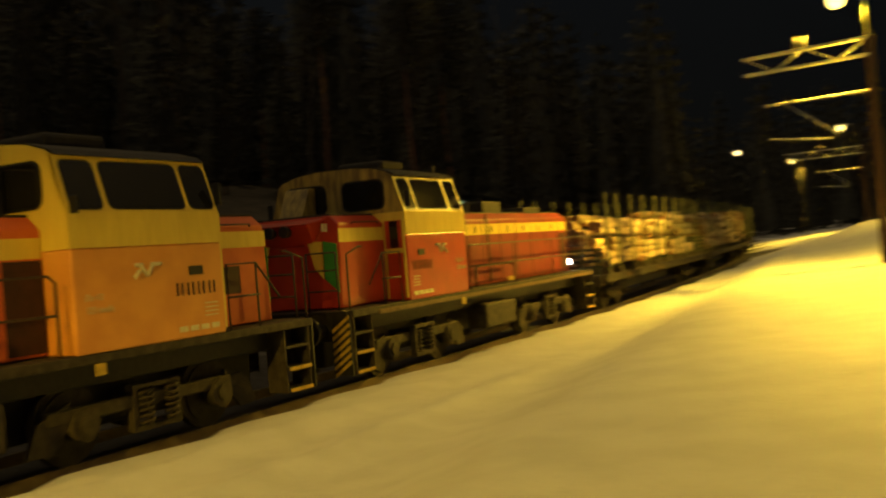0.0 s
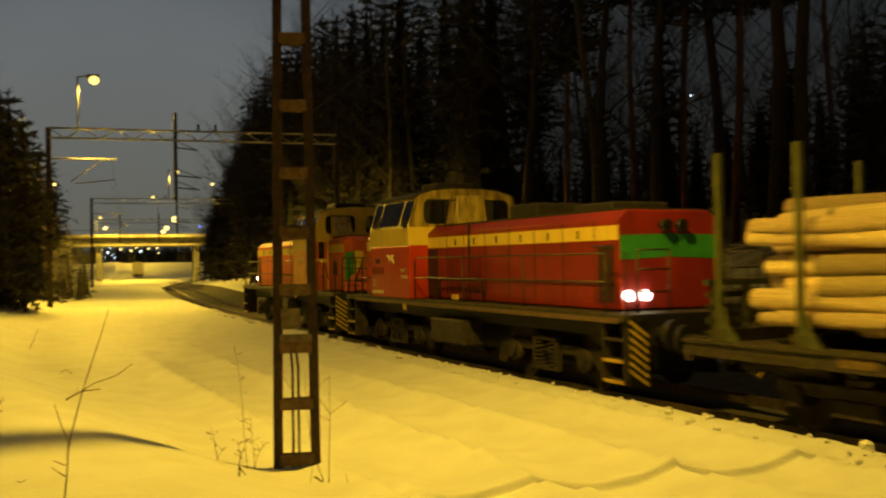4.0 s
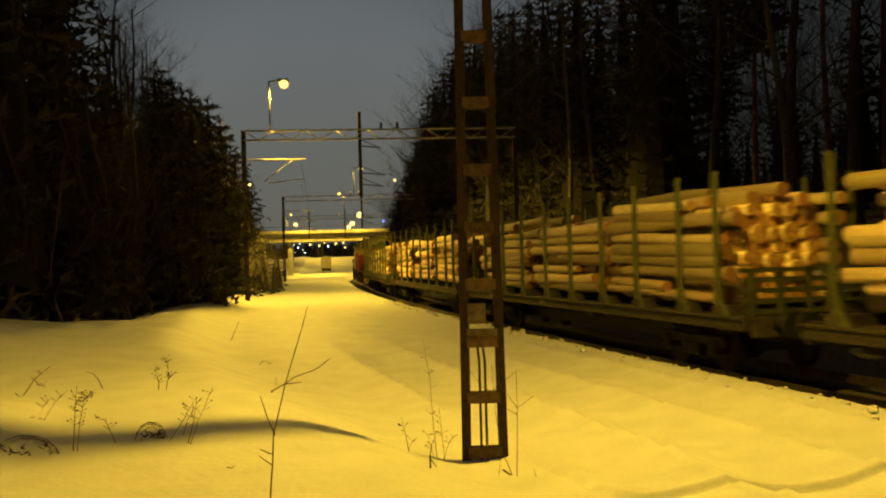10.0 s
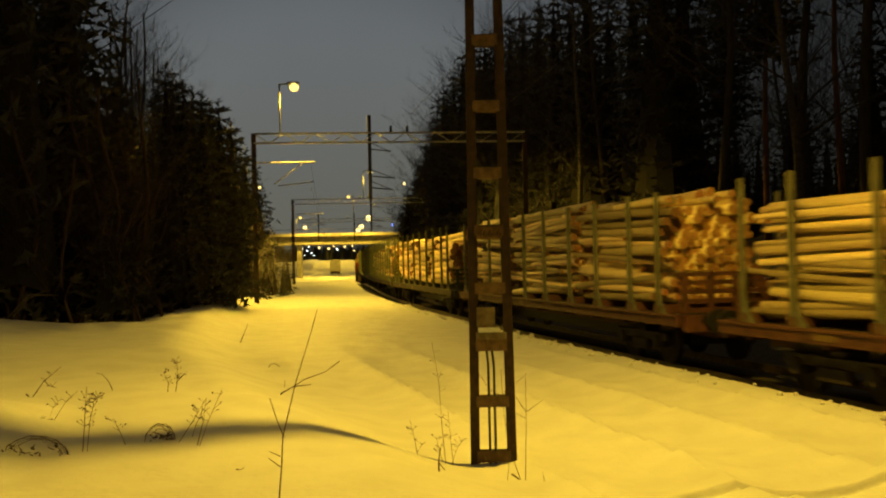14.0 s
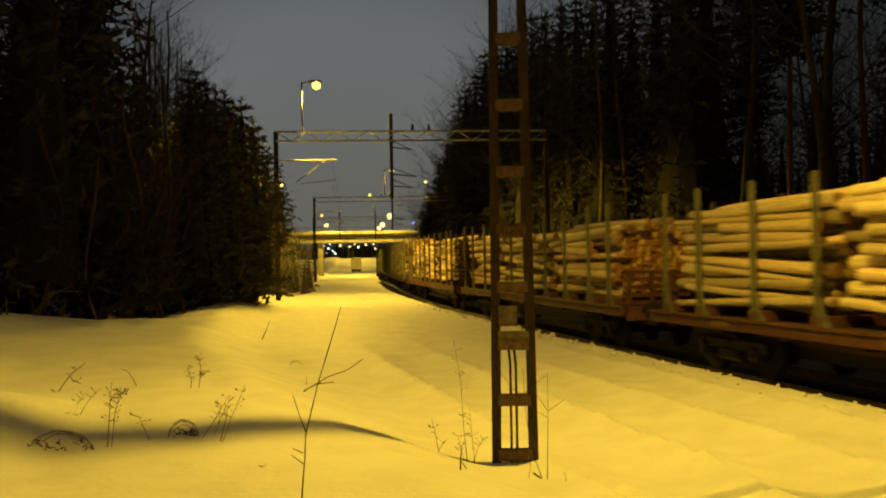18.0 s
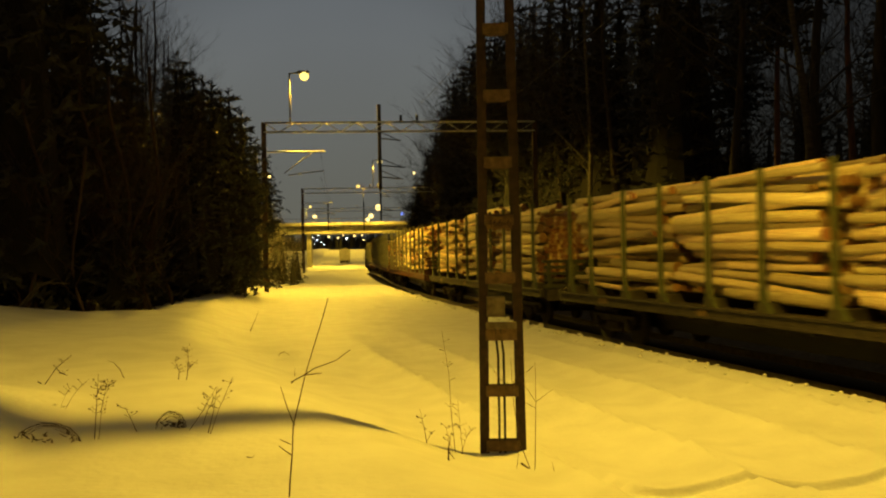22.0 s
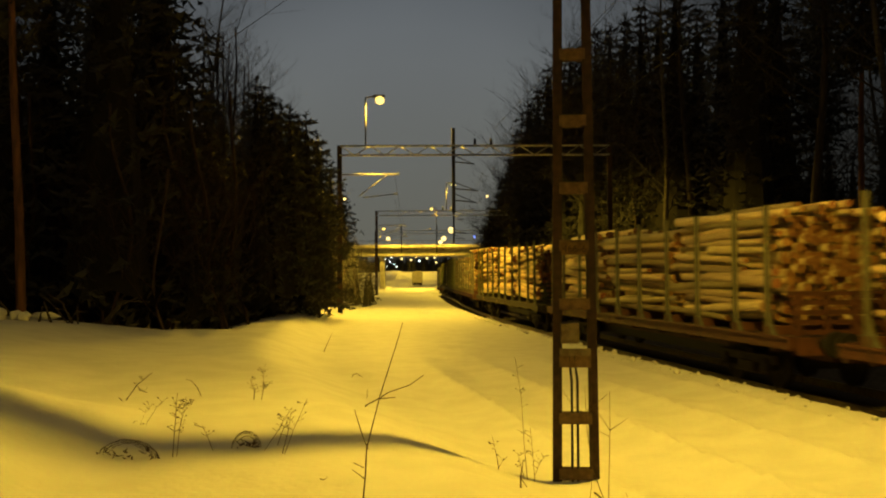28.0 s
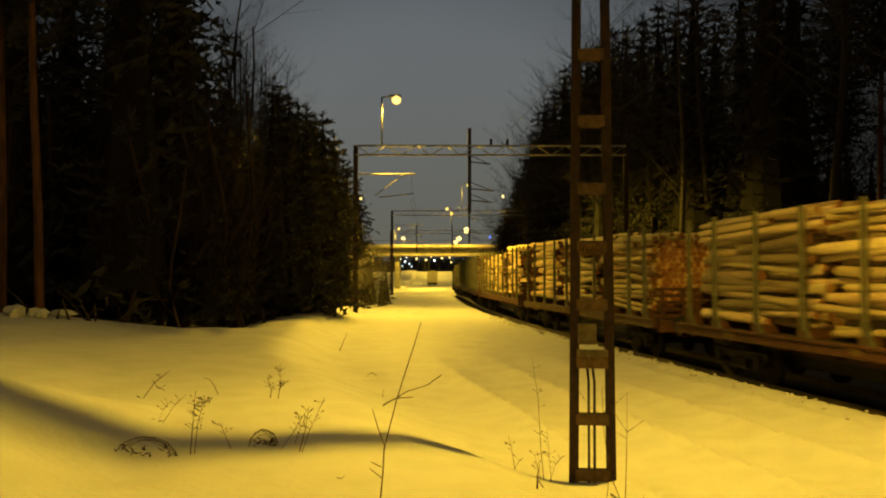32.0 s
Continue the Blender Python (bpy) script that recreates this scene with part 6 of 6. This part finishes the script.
stems(-0.35, 6.2, FORKED, 0.0055, [(-0.015, 0, -0.1), (0.000, 0.000, 0.133), (0.017, 0.000, 0.309), (0.025, 0.000, 0.469), (0.109, 0.008, 0.796), (0.218, 0.008, 1.132), (0.260, 0.017, 1.275)], [(0.017, 0.000, 0.746), (0.101, 0.008, 0.788), (0.168, 0.008, 0.830), (0.302, 0.017, 0.872), (0.395, 0.017, 0.939)],
      [(0.034, 0.000, 0.469), (-0.008, 0.000, 0.578), (-0.050, 0.000, 0.721)], [(0.008, 0.000, 0.351), (-0.059, 0.000, 0.385)], [(0.008, 0.000, 0.284), (-0.067, 0.000, 0.343)], [(0.101, 0.008, 0.788), (0.210, 0.008, 0.796)], [(0.101, 0.010, 0.788), (0.042, 0.008, 0.759), (0.017, 0.000, 0.738)])
stems(-1.14, 19.13, "bent dry stalk arching over the snow", 0.008, [(-0.13, -0.01, 0.0), (-0.10, 0, 0.07), (-0.02, 0, 0.10), (0.12, 0.01, 0)])
stems(-0.78, 15.45, THIN, 0.005, [(0, 0, 0), (0.01, 0, 0.16)])
stems(-2.37, 25.02, THIN, 0.009, [(0, 0, 0), (0.11, 0.01, 0.26), (0.22, 0.02, 0.52)])
stems(1.07, 9.19, SEEDY, 0.0038, [(-0.02, 0, 0), (-0.05, 0.01, 0.36), (-0.07, 0.01, 0.79), (-0.13, 0.01, 1.19)], [(0.05, -0.01, 0), (0.03, 0, 0.26), (0.01, 0, 0.52)], [(0.03, 0, 0), (0.08, -0.01, 0.15), (0.13, -0.02, 0.25)], [(-0.04, 0, 0), (-0.08, 0.01, 0.15), (-0.11, 0.01, 0.28)], seeds=9)
stems(0.79, 9.28, THIN, 0.0035, [(0, 0, 0), (-0.03, 0, 0.19), (-0.07, 0.01, 0.37)], [(-0.01, 0, 0.05), (0.04, 0, 0.14)], seeds=4)
stems(1.67, 8.63, FORKED, 0.004, [(0, 0, 0), (-0.10, 0.02, 0.28), (-0.14, 0.03, 0.60), (-0.15, 0.03, 0.77)], [(-0.15, 0.03, 0.77), (-0.26, 0.05, 0.83), (-0.39, 0.08, 1.03)], [(-0.15, 0.03, 0.77), (-0.10, 0.02, 0.88), (-0.10, 0.02, 1.02)], [(-0.15, 0.03, 0.77), (-0.06, 0.01, 0.86), (0.04, -0.01, 0.95)],
      [(-0.15, 0.03, 0.77), (-0.16, 0.03, 1.02)], [(-0.13, 0.03, -0.03), (-0.11, 0.02, 0.12), (-0.10, 0.02, 0.53)])
stems(1.69, 8.54, FORKED, 0.004, [(0, 0, 0), (0.02, 0, 0.63), (0.02, 0, 0.98)], [(0.02, 0, 0.63), (-0.11, 0.02, 0.83)], [(0.02, 0, 0.63), (0.17, -0.03, 0.74)], [(0.02, 0, 0.57), (-0.10, 0.02, 0.64)])
stems(1.66, 8.60, "short dead stick leaning at the post's foot", 0.011, [(-0.08, 0.03, 0.07), (0.03, -0.01, -0.01)])
stems(1.84, 8.41, THIN, 0.003, [(0, 0, 0), (-0.02, 0.01, 0.10)])
stems(0.86, 8.05, "short broken twig in the snow", 0.008, [(0, 0, 0), (0, 0, 0.12), (0.02, 0, 0.22)], [(0.0, 0, 0.1), (0.05, 0, 0.03)])
stems(-0.71, 7.40, "small bent twig lying in the snow", 0.004, [(-0.03, 0, 0.03), (0, 0, 0.02), (0.03, 0, 0.04)])

# crumbs of snow thrown up along the track's edge
rc = random.Random(91)
bm = bmesh.new()
for k in range(420):
    y = 3 + 42 * rc.random() ** 1.6
    xa = X_TRACK + R_CURVE - math.sqrt((R_CURVE + rc.uniform(1.95, 2.75)) ** 2 - (y - Y_STRAIGHT) ** 2)
    r = rc.uniform(0.012, 0.05) if rc.random() < 0.9 else rc.uniform(0.05, 0.09)
    bmesh.ops.create_icosphere(bm, subdivisions=1, radius=r, matrix=Matrix.Translation((xa, y, ground_z(xa, y) + r * 0.4)) @ Matrix.Diagonal((1, rc.uniform(0.7, 1.3), rc.uniform(0.5, 0.9), 1)))
tagged(part("snow_crumbs", bm, M_SNOW, None), "small crumbs of snow along the track edge", "snow", kind="stuff")

# brush heap with snow caps at the edge of the wood
heap = thing("brush_heap", "tangled heap of broken branches at the wood's edge", "branches", loc=(-10.4, 26.0, ground_z(-10.4, 26.0)))
rb = random.Random(77)
for k in range(16):
    x0, y0 = rb.uniform(-2.2, 2.2), rb.uniform(-0.4, 0.6)
    a, ln = rb.uniform(-1, 1), rb.uniform(0.6, 1.5)
    bm = bmesh.new()
    tube(bm, [(x0, y0, -0.1), (x0 + a * ln * 0.4, y0, ln * 0.35), (x0 + a * ln * 0.9, y0 + rb.uniform(-0.2, 0.2), ln * rb.uniform(0.3, 0.8))], rb.uniform(0.02, 0.05), 5, 0.012)
    part("branch", bm, M_TRUNK, heap)
for k in range(9):
    x0, y0 = rb.uniform(-2.3, 2.3), rb.uniform(-0.8, 0.2)
    bm = bmesh.new()
    bmesh.ops.create_icosphere(bm, subdivisions=3, radius=1.0)
    sx_, sy_, sz_ = rb.uniform(0.15, 0.38), rb.uniform(0.12, 0.25), rb.uniform(0.10, 0.26)
    for v in bm.verts:
        q = 1 + 0.35 * noise.noise(v.co * 1.7 + Vector((k * 3.1, 0, 0)))
        v.co = Vector((v.co.x * sx_ * q + x0, v.co.y * sy_ * q + y0, v.co.z * sz_ * q + 0.1 + rb.uniform(0.0, 0.004)))
    for f in bm.faces:
        f.smooth = True
    part("snow_cap", bm, M_SNOW, heap, "lump of snow on the branches")
# a small lit sign and relay boxes beside the line ahead
for x, y, z0, w, h, m, lab in ((10.4, 92, 2.2, 0.9, 0.7, G_TEAL, "small pale sign board beside the line"), (-4.4, 72, 0.0, 0.5, 1.1, M_GALV, "grey relay box in the snow")):
    t = thing("trackside_sign" if z0 else "relay_box", lab, "sign" if z0 else "box", loc=(x, y, ground_z(x, y)))
    if z0:
        tubes("post", M_GALV, t, 0.04, [(0, 0, -0.2), (0, 0, z0)])
    boxes("board" if z0 else "cabinet", m, t, (-w / 2, w / 2, -0.05 if z0 else -0.3, 0.05 if z0 else 0.3, z0 - (0.2 if not z0 else 0), z0 + h), bevel=0.01)

motions()
